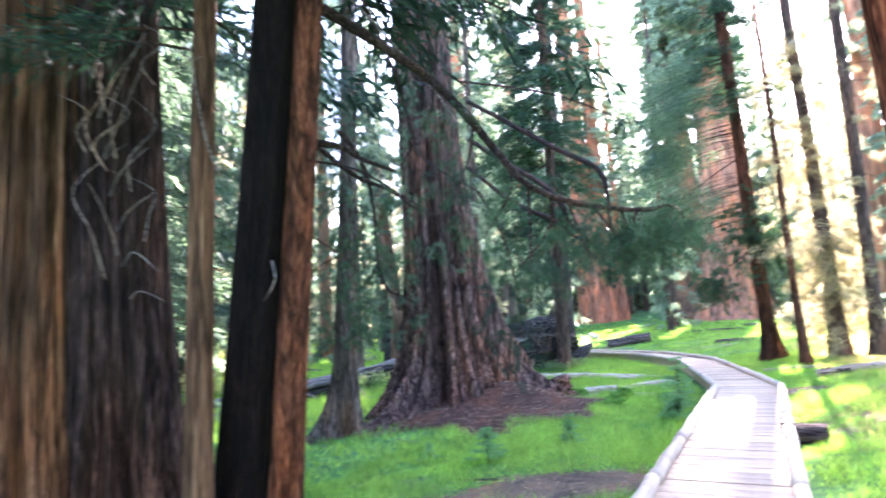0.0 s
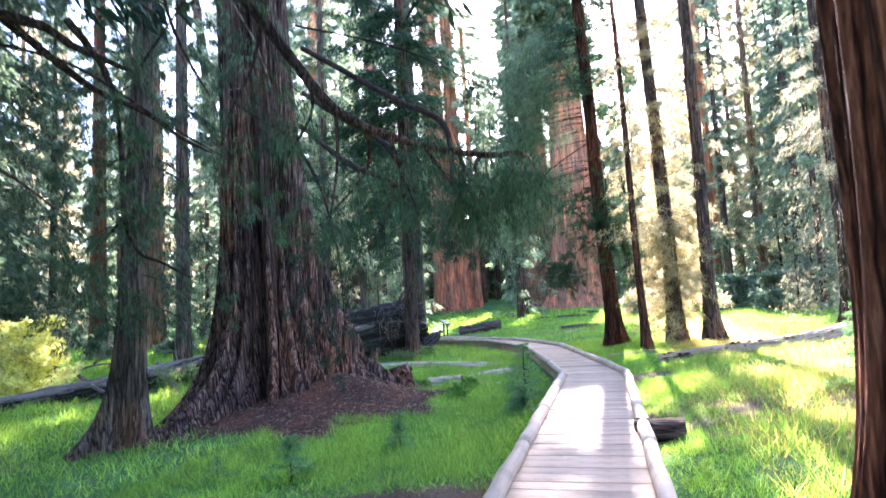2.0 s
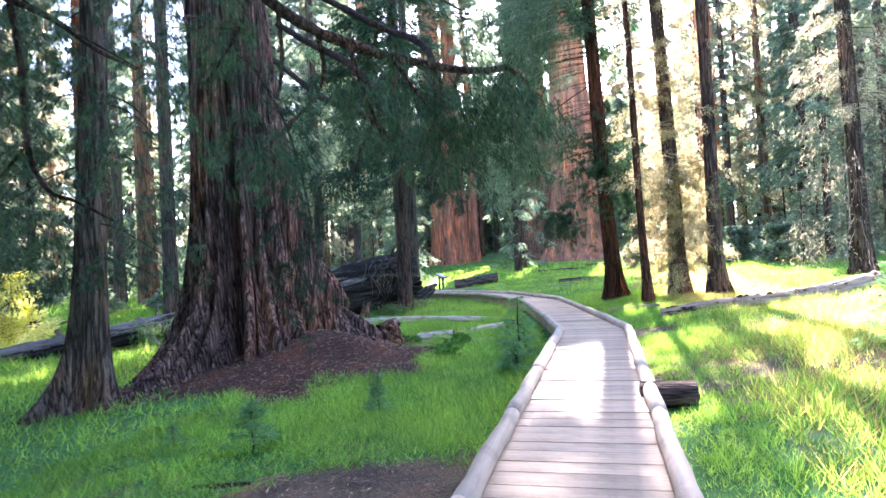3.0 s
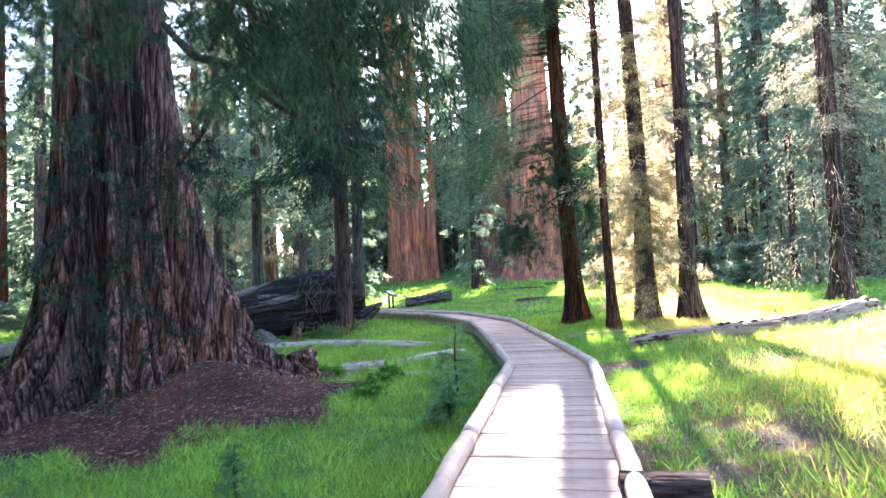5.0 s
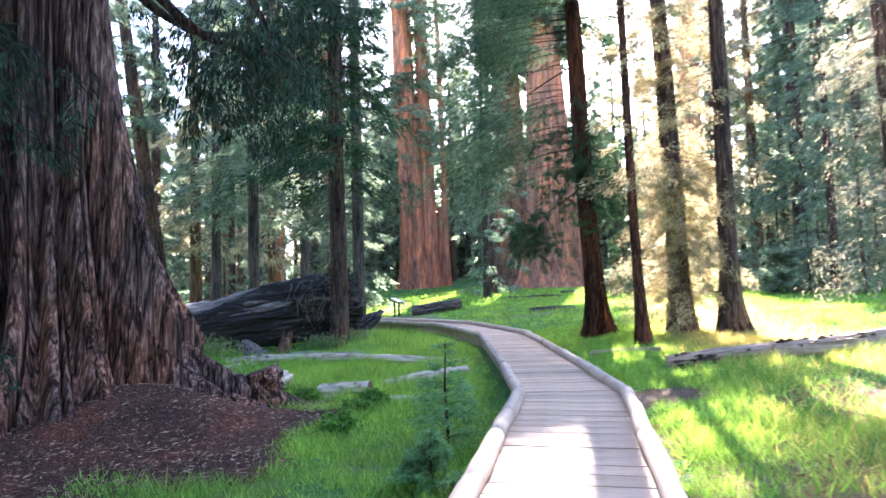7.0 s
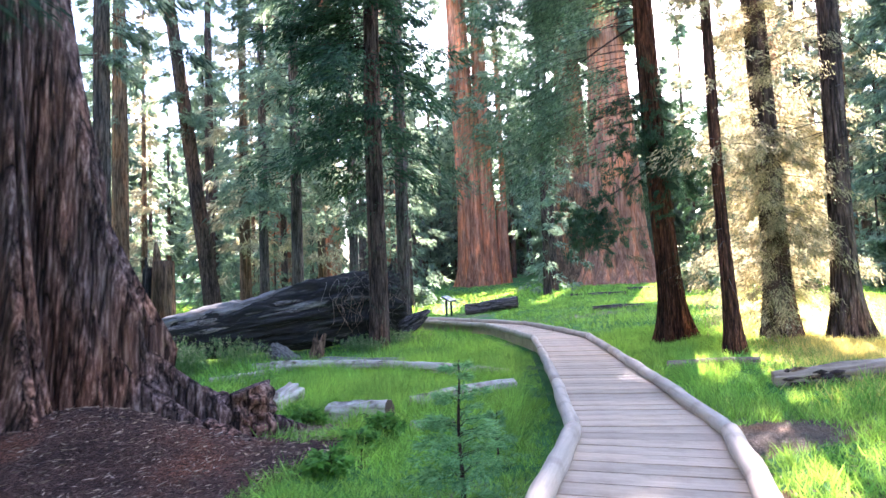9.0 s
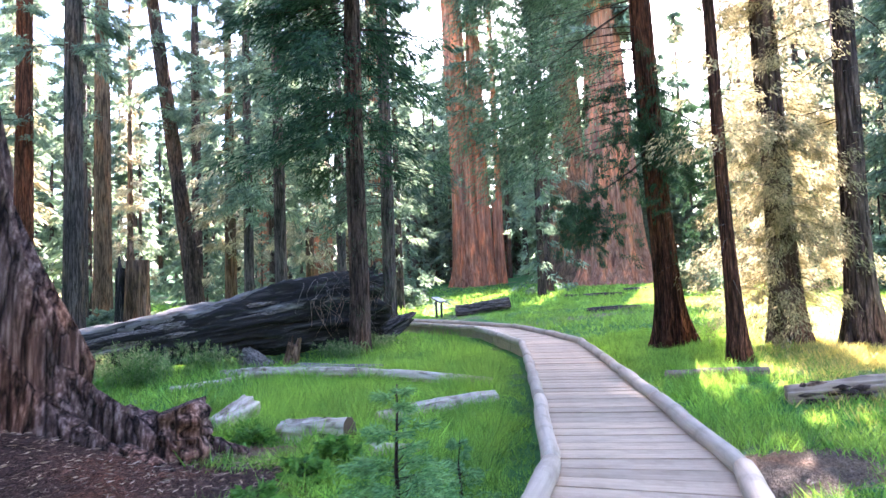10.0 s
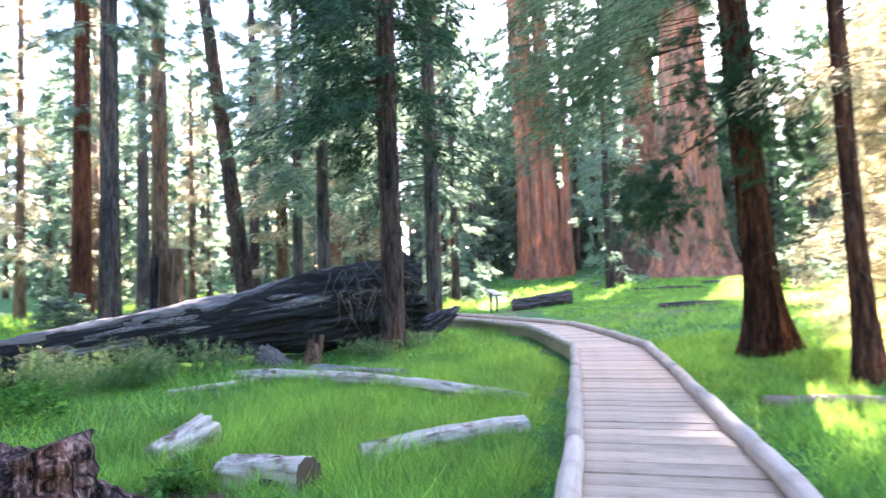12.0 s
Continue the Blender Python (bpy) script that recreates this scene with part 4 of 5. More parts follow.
def forest():
    """The crowd of firs round the meadow: a few kinds, repeated at many places, with coarser foliage farther off."""
    kinds = []
    for k, (h, r, h0, reach, n, per, long, wide, leaf, bark, label) in enumerate([
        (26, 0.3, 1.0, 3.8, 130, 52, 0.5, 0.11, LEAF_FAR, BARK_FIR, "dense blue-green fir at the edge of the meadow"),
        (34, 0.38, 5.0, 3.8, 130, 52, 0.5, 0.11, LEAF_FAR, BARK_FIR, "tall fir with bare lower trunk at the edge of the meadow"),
        (32, 0.36, 3.0, 3.4, 130, 52, 0.5, 0.1, LEAF_LIT_GOLD, BARK_TAN, "sunlit yellow-green fir at the edge of the meadow"),
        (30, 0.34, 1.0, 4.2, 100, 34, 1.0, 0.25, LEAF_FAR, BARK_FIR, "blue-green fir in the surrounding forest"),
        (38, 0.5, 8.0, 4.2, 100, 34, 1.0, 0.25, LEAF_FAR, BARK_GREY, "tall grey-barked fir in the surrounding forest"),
        (32, 0.36, 3.0, 3.6, 100, 34, 0.8, 0.18, LEAF_LIT_GOLD, BARK_TAN, "sunlit yellow-green fir in the surrounding forest"),
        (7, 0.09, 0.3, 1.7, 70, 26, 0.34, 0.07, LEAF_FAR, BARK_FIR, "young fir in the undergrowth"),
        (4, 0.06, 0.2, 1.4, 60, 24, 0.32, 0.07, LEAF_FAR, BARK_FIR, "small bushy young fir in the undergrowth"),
    ]):
        rng = rng_of(100 + k)
        t = thing("fir_tree", (0, 0, -40), label, "tree", "firs of the surrounding forest")
        part("trunk", trunk_mesh(h, lambda u, r=r, h=h: r * (1 - 0.75 * u / h) + 0.3 * r * math.exp(-u), (0, 0), 10, k, 0.06), bark, t)
        dress(t, (0, 0), (n, h0, h, reach, 0.15, -0.03, 0.25, 0.012 if h < 10 else 0.03), (per, long, wide, 0.08, 0.35), leaf, rng, BRANCH, k < 3, True)
        kinds.append(t)
    rnd = random.Random(7)
    places, used, deep = [], set(), []

    def free(x, y, gap):
        ax, far = math.degrees(math.atan2(x - 5, y - 9)), math.hypot(x - 5, y - 9)
        if y > 9 and far < 96 and (5.0 < ax < 15.5 or 17 < ax < 29):
            return False
        if far < 56 and -33 < ax < -13:  # the snags stand in the open
            return False
        if 9 < y < 78 and -1 < x - 0.475 * y < 10.5:  # the clearing through which the sun comes
            return False
        return all((x - p) ** 2 + (y - q) ** 2 > gap * gap for p, q in places)

    def plant(x, y, k, s):
        places.append((x, y))
        if k == 9:
            deep.append((x, y, s, rnd.random() * 6.28))
            return
        m = Matrix.Translation((x, y, ground(x, y) - 0.1)) @ Matrix.Rotation(rnd.random() * 6.28, 4, "Z") @ Matrix.Scale(s, 4)
        if k not in used:
            used.add(k)
            kinds[k].matrix_basis = m
        else:
            copy_thing(kinds[k], Matrix()).matrix_basis = m

    for lo, hi, n, gap, choice, weight in ((40, 66, 34, 4.2, (0, 1, 2), (3, 3, 3)), (66, 100, 66, 4.2, (3, 4, 5), (3, 3, 3)), (98, 150, 170, 3.0, (9,), (1,))):
        made = 0
        for _ in range(4000):
            if made >= n:
                break
            ang, r = radians(rnd.uniform(-56, 66)), rnd.uniform(lo, hi)
            x, y = 5 + r * math.sin(ang), 9 + r * math.cos(ang)
            if free(x, y, gap):
                plant(x, y, rnd.choices(choice, weight)[0], rnd.uniform(0.8, 1.15))
                made += 1
    for _ in range(110):
        ang, r = radians(rnd.uniform(-56, 66)), rnd.uniform(44, 100)
        x, y = 5 + r * math.sin(ang), 9 + r * math.cos(ang)
        if free(x, y, 1.5):
            plant(x, y, rnd.choice((6, 6, 7)), rnd.uniform(0.7, 1.3))
    # the forest wall behind the far giants
    for _ in range(60):
        ang, r = radians(rnd.uniform(2, 34)), rnd.uniform(108, 150)
        plant(5 + r * math.sin(ang), 9 + r * math.cos(ang), 9, rnd.uniform(0.8, 1.1))
    # undergrowth at the feet of the far giants
    for _ in range(40):
        x, y = rnd.uniform(2, 60), rnd.uniform(100, 125)
        plant(x, y, rnd.choice((6, 9)), rnd.uniform(0.8, 1.4))
    # firs along the far side of the sunny clearing
    for x, y, k, s in [(31, 34, 0, 0.85), (34.5, 39.5, 0, 1.0), (33.5, 46.5, 1, 0.9), (38, 45, 0, 1.0), (41, 50, 1, 1.0), (43, 39, 0, 0.9), (38, 33, 1, 0.9), (33, 28, 0, 0.8), (36, 54, 0, 0.9), (45, 56, 1, 1.0), (28, 29.5, 6, 1.0), (30.5, 31, 6, 0.8), (32.5, 36.5, 6, 1.1), (35.5, 43, 6, 1.2), (29.5, 38.2, 7, 1.0), (27, 31.5, 7, 1.0)]:
        plant(x, y, k, s)
    for _ in range(46):
        x, y = rnd.uniform(44, 88), rnd.uniform(76, 104)
        plant(x, y, rnd.choice((6, 6, 7)), rnd.uniform(1.0, 1.7))
    # the dense wood beyond the clearing
    for _ in range(18):
        ang, r = radians(rnd.uniform(43, 66)), rnd.uniform(44, 92)
        plant(5 + r * math.sin(ang), 9 + r * math.cos(ang), rnd.choice((0, 1, 4)), rnd.uniform(0.9, 1.15))
    # firs beside the start of the walk, and unseen ones added behind to block sky light
    for x, y, k, s in [(-9.5, 16.0, 0, 0.8), (-13.5, 19.0, 1, 0.9), (-16.0, 26.0, 0, 0.9), (-12.0, 33.5, 0, 0.75), (-18.5, 35.0, 1, 1.0), (-15.0, 12.0, 0, 0.9), (-10.5, 8.5, 0, 0.9), (-8.0, 1.5, 0, 0.9), (-5.0, -5.5, 1, 0.9), (4.5, -7.5, 0, 0.9), (9.5, -3.5, 1, 1.0), (-13.0, 2.0, 3, 1.0), (-1.0, -12.0, 3, 1.0), (14.0, -8.0, 3, 1.0)]:
        plant(x, y, k, s)
    for _ in range(44):
        x, y = rnd.choice((rnd.uniform(-45, -20), rnd.uniform(30, 60))), rnd.uniform(-25, 40)
        if free(x, y, 5):
            plant(x, y, 9, rnd.uniform(0.7, 1.1))
    # more unseen wood behind the start, added to close off the sky
    for _ in range(20):
        x, y = rnd.uniform(-40, 45), rnd.uniform(-40, -16)
        if free(x, y, 5):
            plant(x, y, 9, rnd.uniform(0.8, 1.1))
    # the deep wood beyond, as one mass of crowns and trunks
    leaves, wood = [], []
    for k, (x, y, s, turn) in enumerate(deep):
        rng = rng_of(400 + k)
        h, c, q = 32 * s, math.cos(turn), math.sin(turn)
        paths = limb_paths(56, 0.5 + 4 * (k % 3), h, 4.4 * s, 0.15, -0.03, 0.25, (0, 0), rng)
        at = np.array([x, y, ground(x, y)])
        leaves.append(leaves_on(paths, 26, 1.4, 0.5, rng, 0.05, 0.9, 0.35, simple=True) + at)
        ring = [np.array([[math.cos(a) * r, math.sin(a) * r, z] for a in np.linspace(0, 2 * math.pi, 7)]) + at for r, z in ((0.42 * s, -0.5), (0.3 * s, h * 0.5), (0.05, h))]
        for a, b in zip(ring, ring[1:]):
            wood.append(np.stack([a[:-1], a[1:], b[1:]], 1))
            wood.append(np.stack([a[:-1], b[1:], b[:-1]], 1))
    leaves, wood = np.concatenate(leaves), np.concatenate(wood)
    me = mesh_tris("deep_wood", np.concatenate([leaves, wood]))
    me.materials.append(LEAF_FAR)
    me.materials.append(BARK_FIR)
    me.polygons.foreach_set("material_index", np.concatenate([np.zeros(len(leaves), np.int32), np.ones(len(wood), np.int32)]))
    tagged(new("deep_wood", me), "dense fir forest far behind the grove", "forest", kind="stuff")


giant_by_the_walk()
near_trees()
middle_trees()
dark_firs()
far_giants()
left_edge_trees()
forest()


# ---- fallen wood ----
def log_mesh(length, r0, r1, segs=28, rings=14, ridge=0.1, seed=0.0, freq=2.0, flat=1.0, jag=0.0, sag=0.0, swell=1.0):
    """A log along its own z, with ridges along the grain; jag breaks its far end."""
    verts, faces = [], []
    for i in range(rings + 1):
        t = i / rings
        for k in range(segs):
            a = 2 * math.pi * k / segs
            c, s = math.cos(a), math.sin(a)
            r = r0 + (r1 - r0) * t ** swell
            z = length * t
            n1 = noise.noise(Vector((c * freq, s * freq, z * 0.7 + seed)))
            n2 = 1 - 2 * abs(noise.noise(Vector((c * freq * 3, s * freq * 3, z * 1.5 + seed * 2))))
            r *= 1 + ridge * (1.5 * n1 + 0.8 * n2)
            if i == rings and jag:
                z += jag * noise.noise(Vector((c * 3, s * 3, seed * 5)))
            verts.append((c * r, s * r * flat + sag * math.sin(math.pi * t), z))
    for i in range(rings):
        for k in range(segs):
            a, b = i * segs + k, i * segs + (k + 1) % segs
            faces.append((a, b, b + segs, a + segs))
    low, high = tuple(range(segs - 1, -1, -1)), tuple(rings * segs + k for k in range(segs))
    return verts, faces, low, high


def log_between(name, label, p0, p1, r0, r1, bark, category="log", ends=None, lift=0.75, **shape):
    """A fallen log from p0 to p1 on the ground; ends: the material of its sawn or broken ends."""
    a = Vector((*p0, ground(*p0) + r0 * lift)) if len(p0) == 2 else Vector(p0)
    b = Vector((*p1, ground(*p1) + r1 * lift)) if len(p1) == 2 else Vector(p1)
    t = thing(name, a, label, category)
    t.rotation_mode = "QUATERNION"
    t.rotation_quaternion = (b - a).to_track_quat("Z", "Y")
    v, f, low, high = log_mesh((b - a).length, r0, r1, **shape)
    part("wood", mesh_of("wood", v, f + ([] if ends else [low, high])), bark, t)
    if ends:
        for face in (low, high):
            ring = [Vector(v[i]) for i in face]
            mid = sum(ring, Vector()) / len(ring)
            n = len(ring)
            inner = [mid + (p - mid) * 0.5 for p in ring]
            part("cut_end", mesh_of("cut_end", ring + inner + [mid], [(k, (k + 1) % n, n + (k + 1) % n, n + k) for k in range(n)] + [(n + k, n + (k + 1) % n, 2 * n) for k in range(n)], False), ends, t)
    return t


def stub(t, z, angle, reach, r, material, name="branch_stub", lean=0.3):
    c, s = math.cos(angle), math.sin(angle)
    v, f = tube([(c * 0.02, s * 0.02, z), (c * reach * 0.6, s * reach * 0.6, z + lean * reach * 0.5), (c * reach, s * reach, z + lean * reach)], [r, r * 0.8, r * 0.5], 8, 0.4, z)
    part(name, mesh_of(name, v, f), material, t)


def fallen_wood():
    rng = rng_of(71)
    # the great charred log and its upturned root end
    t = log_between("fallen_log", "huge charred fallen log with splintered grey top", (-10.0, 22.3, -0.9), (5.0, 31.9, 1.02), 0.33, 1.25, CHAR_LOG, ridge=0.26, segs=150, rings=80, seed=3.3, freq=3.4, jag=0.5, swell=2.6)
    great, L = t, 17.88
    # the shell of bleached sapwood left on its upper side, ragged at the edges
    segs, rings = 96, 90
    v = log_mesh(L, 0.33, 1.25, segs=segs, rings=rings, ridge=0.16, seed=3.3, freq=3.4, swell=2.6)[0]
    outer = [(x * 1.12, y * 1.12 + 0.03, z) for x, y, z in v]
    inner = [(x * 0.96, y * 0.96, z) for x, y, z in v]
    kept = set()
    for i in range(rings):
        z = L * i / rings
        for k in range(segs):
            a = 360 * (k + 0.5) / segs
            tear = 26 * noise.noise(Vector((z * 0.55, 4.0, a * 0.004))) + 16 * noise.noise(Vector((z * 1.7, 9.0, a * 0.02)))
            hole = noise.noise(Vector((z * 0.4, a * 0.09, 2.0)))
            if 40 < a < 143 - max(0, z - 6) * 5 + tear and z < 15 and hole < 0.16 + 0.2 * (a < 110):
                kept.add((i, k))
    faces = []
    n = len(v)
    for i, k in kept:
        a, b = i * segs + k, i * segs + (k + 1) % segs
        c, d = b + segs, a + segs
        faces.append((a, b, c, d))
        for near, p, q in (((i - 1, k), b, a), ((i, k + 1), c, b), ((i + 1, k), d, c), ((i, k - 1), a, d)):
            if near not in kept:
                faces.append((p, q, q + n, p + n))
    part("sapwood_shell", mesh_of("sapwood_shell", outer + inner, faces), GREY_WOOD, t, "bleached grey sapwood with splintered edges")
    for k in range(30):
        a, z = rng.uniform(0, 6.28), L - rng.uniform(-0.1, 0.7)
        r, b = rng.uniform(0.6, 1.0), a + rng.normal(0, 0.35)
        tip = r + rng.uniform(0.2, 0.75)
        v, f = tube(curve_points([(math.cos(a) * 0.3, math.sin(a) * 0.3, z - 0.6), (math.cos(a) * r, math.sin(a) * r, z), (math.cos(b) * (r + tip) / 2, math.sin(b) * (r + tip) / 2, z + rng.normal(0.1, 0.2)), (math.cos(b) * tip, math.sin(b) * tip, z + rng.normal(0.1, 0.35))], 3), [0.3, 0.28, 0.24, 0.2, 0.17, 0.13, 0.1, 0.07, 0.045, 0.02], 9, 0.7, k)
        part("root", mesh_of("root", v, f), CHAR, t, "charred root")
    world_root = t.matrix_basis.inverted()
    for k in range(34):
        k = rng.uniform(2.4, 4.7)
        x, y, z = k + 0.64, 28.7 + 0.64 * k - 1.0, rng.uniform(0.9, 2.2)
        pts = [(x, y + 0.2, z), (x + rng.normal(0, 0.2), y - 0.1, z - 0.1), (x + rng.normal(0, 0.3), y - 0.2, z - rng.uniform(0.4, 0.9)), (x + rng.normal(0, 0.35), y - 0.15, z - rng.uniform(0.9, 1.4))]
        v, f = tube([world_root @ p for p in curve_points(pts, 4)], [0.014 - 0.0009 * i for i in range(13)], 5)
        part("rootlet", mesh_of("rootlet", v, f), PALE_TWIG, t, "thin pale hanging rootlet")
    for k in range(34):
        # long splinters along the grey upper side
        z0, a = rng.uniform(1.5, 13.5), rng.uniform(0.9, 2.9)
        r = 0.35 + 0.9 * (z0 / L) ** 2.6
        v, f = tube([(math.cos(a) * r, math.sin(a) * r, z0), (math.cos(a) * (r + 0.06), math.sin(a) * (r + 0.06), z0 + 0.8), (math.cos(a) * r * 1.02, math.sin(a) * r * 1.02, z0 + rng.uniform(1.5, 2.9))], [0.04, 0.075, 0.02], 6, 0.5, k)
        part("splinter", mesh_of("splinter", v, f), PALE_TWIG, t, "grey splinter")
    log_between("charred_root", "black charred root curling up from the grass", (5.3, 31.3, -0.1), (6.55, 32.3, 0.5), 0.34, 0.15, CHAR, "root", ridge=0.35, seed=8.1, rings=10, jag=0.3)
    # pale logs in the meadow
    log_between("fallen_log", "long thin bleached log lying in the grass", (1.2, 26.9), (7.35, 21.9), 0.12, 0.09, DEADWOOD, ridge=0.28, segs=24, rings=40, freq=1.3, lift=0.4, seed=1.2, sag=0.12)
    log_between("fallen_log", "short bleached log half hidden in the grass", (0.4, 25.2), (2.5, 26.4), 0.08, 0.09, DEADWOOD, ridge=0.25, segs=18, lift=0.3, seed=1.9)
    t = log_between("fallen_log", "pale sawn log with small branch stubs in the grass", (5.1, 19.3), (7.05, 20.05), 0.125, 0.11, DEADWOOD, ends=plain("pale sawn wood", (0.42, 0.36, 0.28), 0.9), ridge=0.2, segs=32, rings=24, freq=1.4, lift=0.45, sag=0.04, seed=2.2)
    for k in range(9):
        z, a = rng.uniform(0.1, 1.8), rng.uniform(-2.8, 1.0)
        v, f = tube([(math.cos(a) * 0.115, math.sin(a) * 0.115, z), (math.cos(a) * 0.135, math.sin(a) * 0.135, z + 0.1), (math.cos(a) * 0.12, math.sin(a) * 0.12, z + 0.25)], [0.02, 0.03, 0.012], 6, 0.6, k)
        part("bark_flake", mesh_of("bark_flake", v, f), BARK_FIR, t, "dark clinging bark flake")
    for z in (0.75, 1.0, 0.45):
        stub(t, z, -1.4 if z != 0.45 else -0.5, 0.19, 0.022, DEADWOOD)
    t = log_between("fallen_log", "sawn log with peeling bark and dark cut end", (3.8, 18.72), (4.72, 18.35), 0.18, 0.22, DEADWOOD, ends=CUT_END, ridge=0.22, segs=40, rings=20, freq=1.6, lift=0.4, seed=4.4)
    for k in range(16):
        z, a = rng.uniform(0.05, 0.75), rng.uniform(-3.0, 3.0)
        v, f = tube([(math.cos(a) * 0.2, math.sin(a) * 0.2, z), (math.cos(a) * 0.235, math.sin(a) * 0.235, z + 0.12), (math.cos(a) * 0.215, math.sin(a) * 0.215, z + 0.26)], [0.03, 0.035, 0.015], 6, 0.6, k)
        part("bark_flake", mesh_of("bark_flake", v, f), BARK_FIR, t, "dark clinging bark flake")
    log_between("fallen_log", "short weathered log end by the boardwalk", (5.0, 17.6), (5.6, 17.35), 0.08, 0.07, DEADWOOD, ridge=0.1, seed=9.0, segs=14)
    t = log_between("broken_log", "pale broken log chunk with snapped branch stubs", (2.72, 19.55, -0.46), (3.12, 20.15, -0.24), 0.17, 0.19, DEADWOOD, ridge=0.3, segs=36, rings=20, seed=5.1, jag=0.07)
    for z, a in ((0.15, -1.2), (0.3, -1.9), (0.5, -1.0), (0.62, -2.2)):
        stub(t, z, a, rng.uniform(0.28, 0.4), 0.03, BARK_FIR, "branch_stub", 0.1)
    log_between("fallen_log", "flat grey rotting log slab in the grass", (3.1, 26.7), (5.25, 25.0), 0.3, 0.22, GREY_WOOD, ridge=0.22, segs=32, seed=6.3, flat=0.6, lift=0.3)
    log_between("driftwood_chunk", "grey weathered wood chunk before the charred log", (2.1, 27.9, -0.75), (1.5, 28.1, -0.15), 0.36, 0.2, PALE_TWIG, "stump", ridge=0.3, segs=32, seed=7.7, jag=0.15)
    log_between("rotten_stump", "reddish broken stump before the charred log", (2.75, 27.9, -0.8), (2.95, 27.9, 0.1), 0.22, 0.15, BARK_TAN, "stump", ridge=0.35, segs=22, seed=7.1, jag=0.5)
    # logs on the sunny side
    for label, p0, p1, r0, r1, seed, jag in [
        ("weathered broken log in the sunny grass", (10.1, 17.1), (11.65, 16.35), 0.13, 0.19, 11.0, 0.3),
        ("grey-brown log with torn bark in the sunny grass", (11.7, 16.3), (13.6, 15.85), 0.19, 0.23, 12.0, 0.4),
        ("stout barked log below a dark fir", (13.4, 15.9), (16.9, 17.0), 0.22, 0.3, 13.0, 0.2),
    ]:
        t = log_between("fallen_log", label, p0, p1, r0, r1, TORN_LOG, lift=0.3, ridge=0.26, segs=56, rings=36, freq=2.6, seed=seed, jag=jag)
        span = (Vector(p1) - Vector(p0)).length
        for k in range(int(16 * span)):
            z, a, lift = rng.uniform(0.05, span - 0.25), rng.uniform(0.3, 3.6), 0.97 + 0.1 * rng.random()
            r = (r0 + (r1 - r0) * z / span) * lift
            v, f = tube([(math.cos(a) * r * 0.9, math.sin(a) * r * 0.9, z), (math.cos(a + 0.08) * (r + 0.03), math.sin(a + 0.08) * (r + 0.03), z + 0.1), (math.cos(a) * r * 0.95, math.sin(a) * r * 0.95, z + rng.uniform(0.16, 0.34))], [0.02, 0.035, 0.012], 6, 0.7, k + seed)
            part("bark_flake", mesh_of("bark_flake", v, f), BARK_FIR if k % 3 else BARK_TAN, t, "torn brown bark flake")
    log_between("fallen_log", "short mossy log in the shade of a fir", (9.85, 19.7), (11.0, 18.7), 0.12, 0.1, LOG_BROWN, lift=0.1, ridge=0.25, segs=22, seed=14.0)
    log_between("fallen_log", "dark old log lying beside the sign", (9.7, 42.3), (12.4, 41.4), 0.32, 0.34, BARK_GREY, ends=CHAR, ridge=0.2, segs=28, seed=15.0)
    for x, y, x2, y2 in ((17.2, 47.0, 20.5, 46.0), (22.5, 50.5, 27.5, 48.0), (14.0, 34.5, 15.8, 33.4), (24.0, 37.0, 31.0, 40.0)):
        log_between("fallen_log", "thin grey log on the far slope", (x, y), (x2, y2), 0.16, 0.12, BARK_GREY, ridge=0.25, segs=14, lift=0.4, seed=x)
    # bleached limbs that lean on the thin end of the log
    for pts, r in [([(-8.42, 26.9, -0.1), (-7.37, 25.6, -0.5), (-6.42, 24.85, -0.8)], 0.08), ([(-5.86, 28.0, 0.0), (-5.15, 26.73, -0.5), (-4.6, 25.84, -0.85)], 0.17), ([(-8.86, 27.4, 0.05), (-7.61, 26.58, 0.3), (-6.62, 26.35, 0.29)], 0.05), ([(-8.23, 27.5, 0.2), (-7.52, 26.6, 0.61), (-7.1, 26.21, 1.04), (-6.48, 26.39, 0.88)], 0.035), ([(-7.66, 27.7, 0.1), (-7.09, 26.84, 0.79), (-7.47, 26.51, 1.5)], 0.035), ([(-5.39, 28.4, 0.0), (-5.24, 28.04, 0.61), (-4.98, 27.38, 0.07)], 0.03)]:
        pts = [(1.25 + (x - 1.25) * 0.92, 1.4 + (y - 1.4) * 0.92, 1.68 + (z - 1.68) * 0.92) for x, y, z in pts]
        p = [world_root @ q for q in curve_points(pts, 5)]
        v, f = tube(p, [r * (1 - 0.5 * i / len(p)) for i in range(len(p))], 9, 0.3, r * 30)
        part("limb", mesh_of("limb", v, f), PALE_TWIG, great, "bleached dead limb")
    log_between("fallen_limb", "bleached limb on the grass under the fallen tree", (-4.6, 23.6), (-3.6, 22.7), 0.1, 0.07, PALE_TWIG, "limb", ridge=0.1, segs=12, seed=3.0)
    log_between("fallen_stick", "thin dead stick on the grass", (-1.5, 13.1), (-0.9, 12.6), 0.025, 0.015, PALE_TWIG, "stick", segs=8, seed=2.0)
    log_between("fallen_stick", "dark dead stick on bare soil", (0.0, 8.9), (0.6, 8.7), 0.03, 0.02, BRANCH, "stick", segs=8, seed=2.6)
    # sawn block at the edge of the walk
    t = log_between("sawn_block", "dark squared log block beside the boardwalk", (5.02, 8.75, -0.02), (5.6, 8.5, -0.02), 0.17, 0.17, BARK_FIR, "log", ends=CUT_END, ridge=0.05, segs=4, seed=4.0)


fallen_wood()


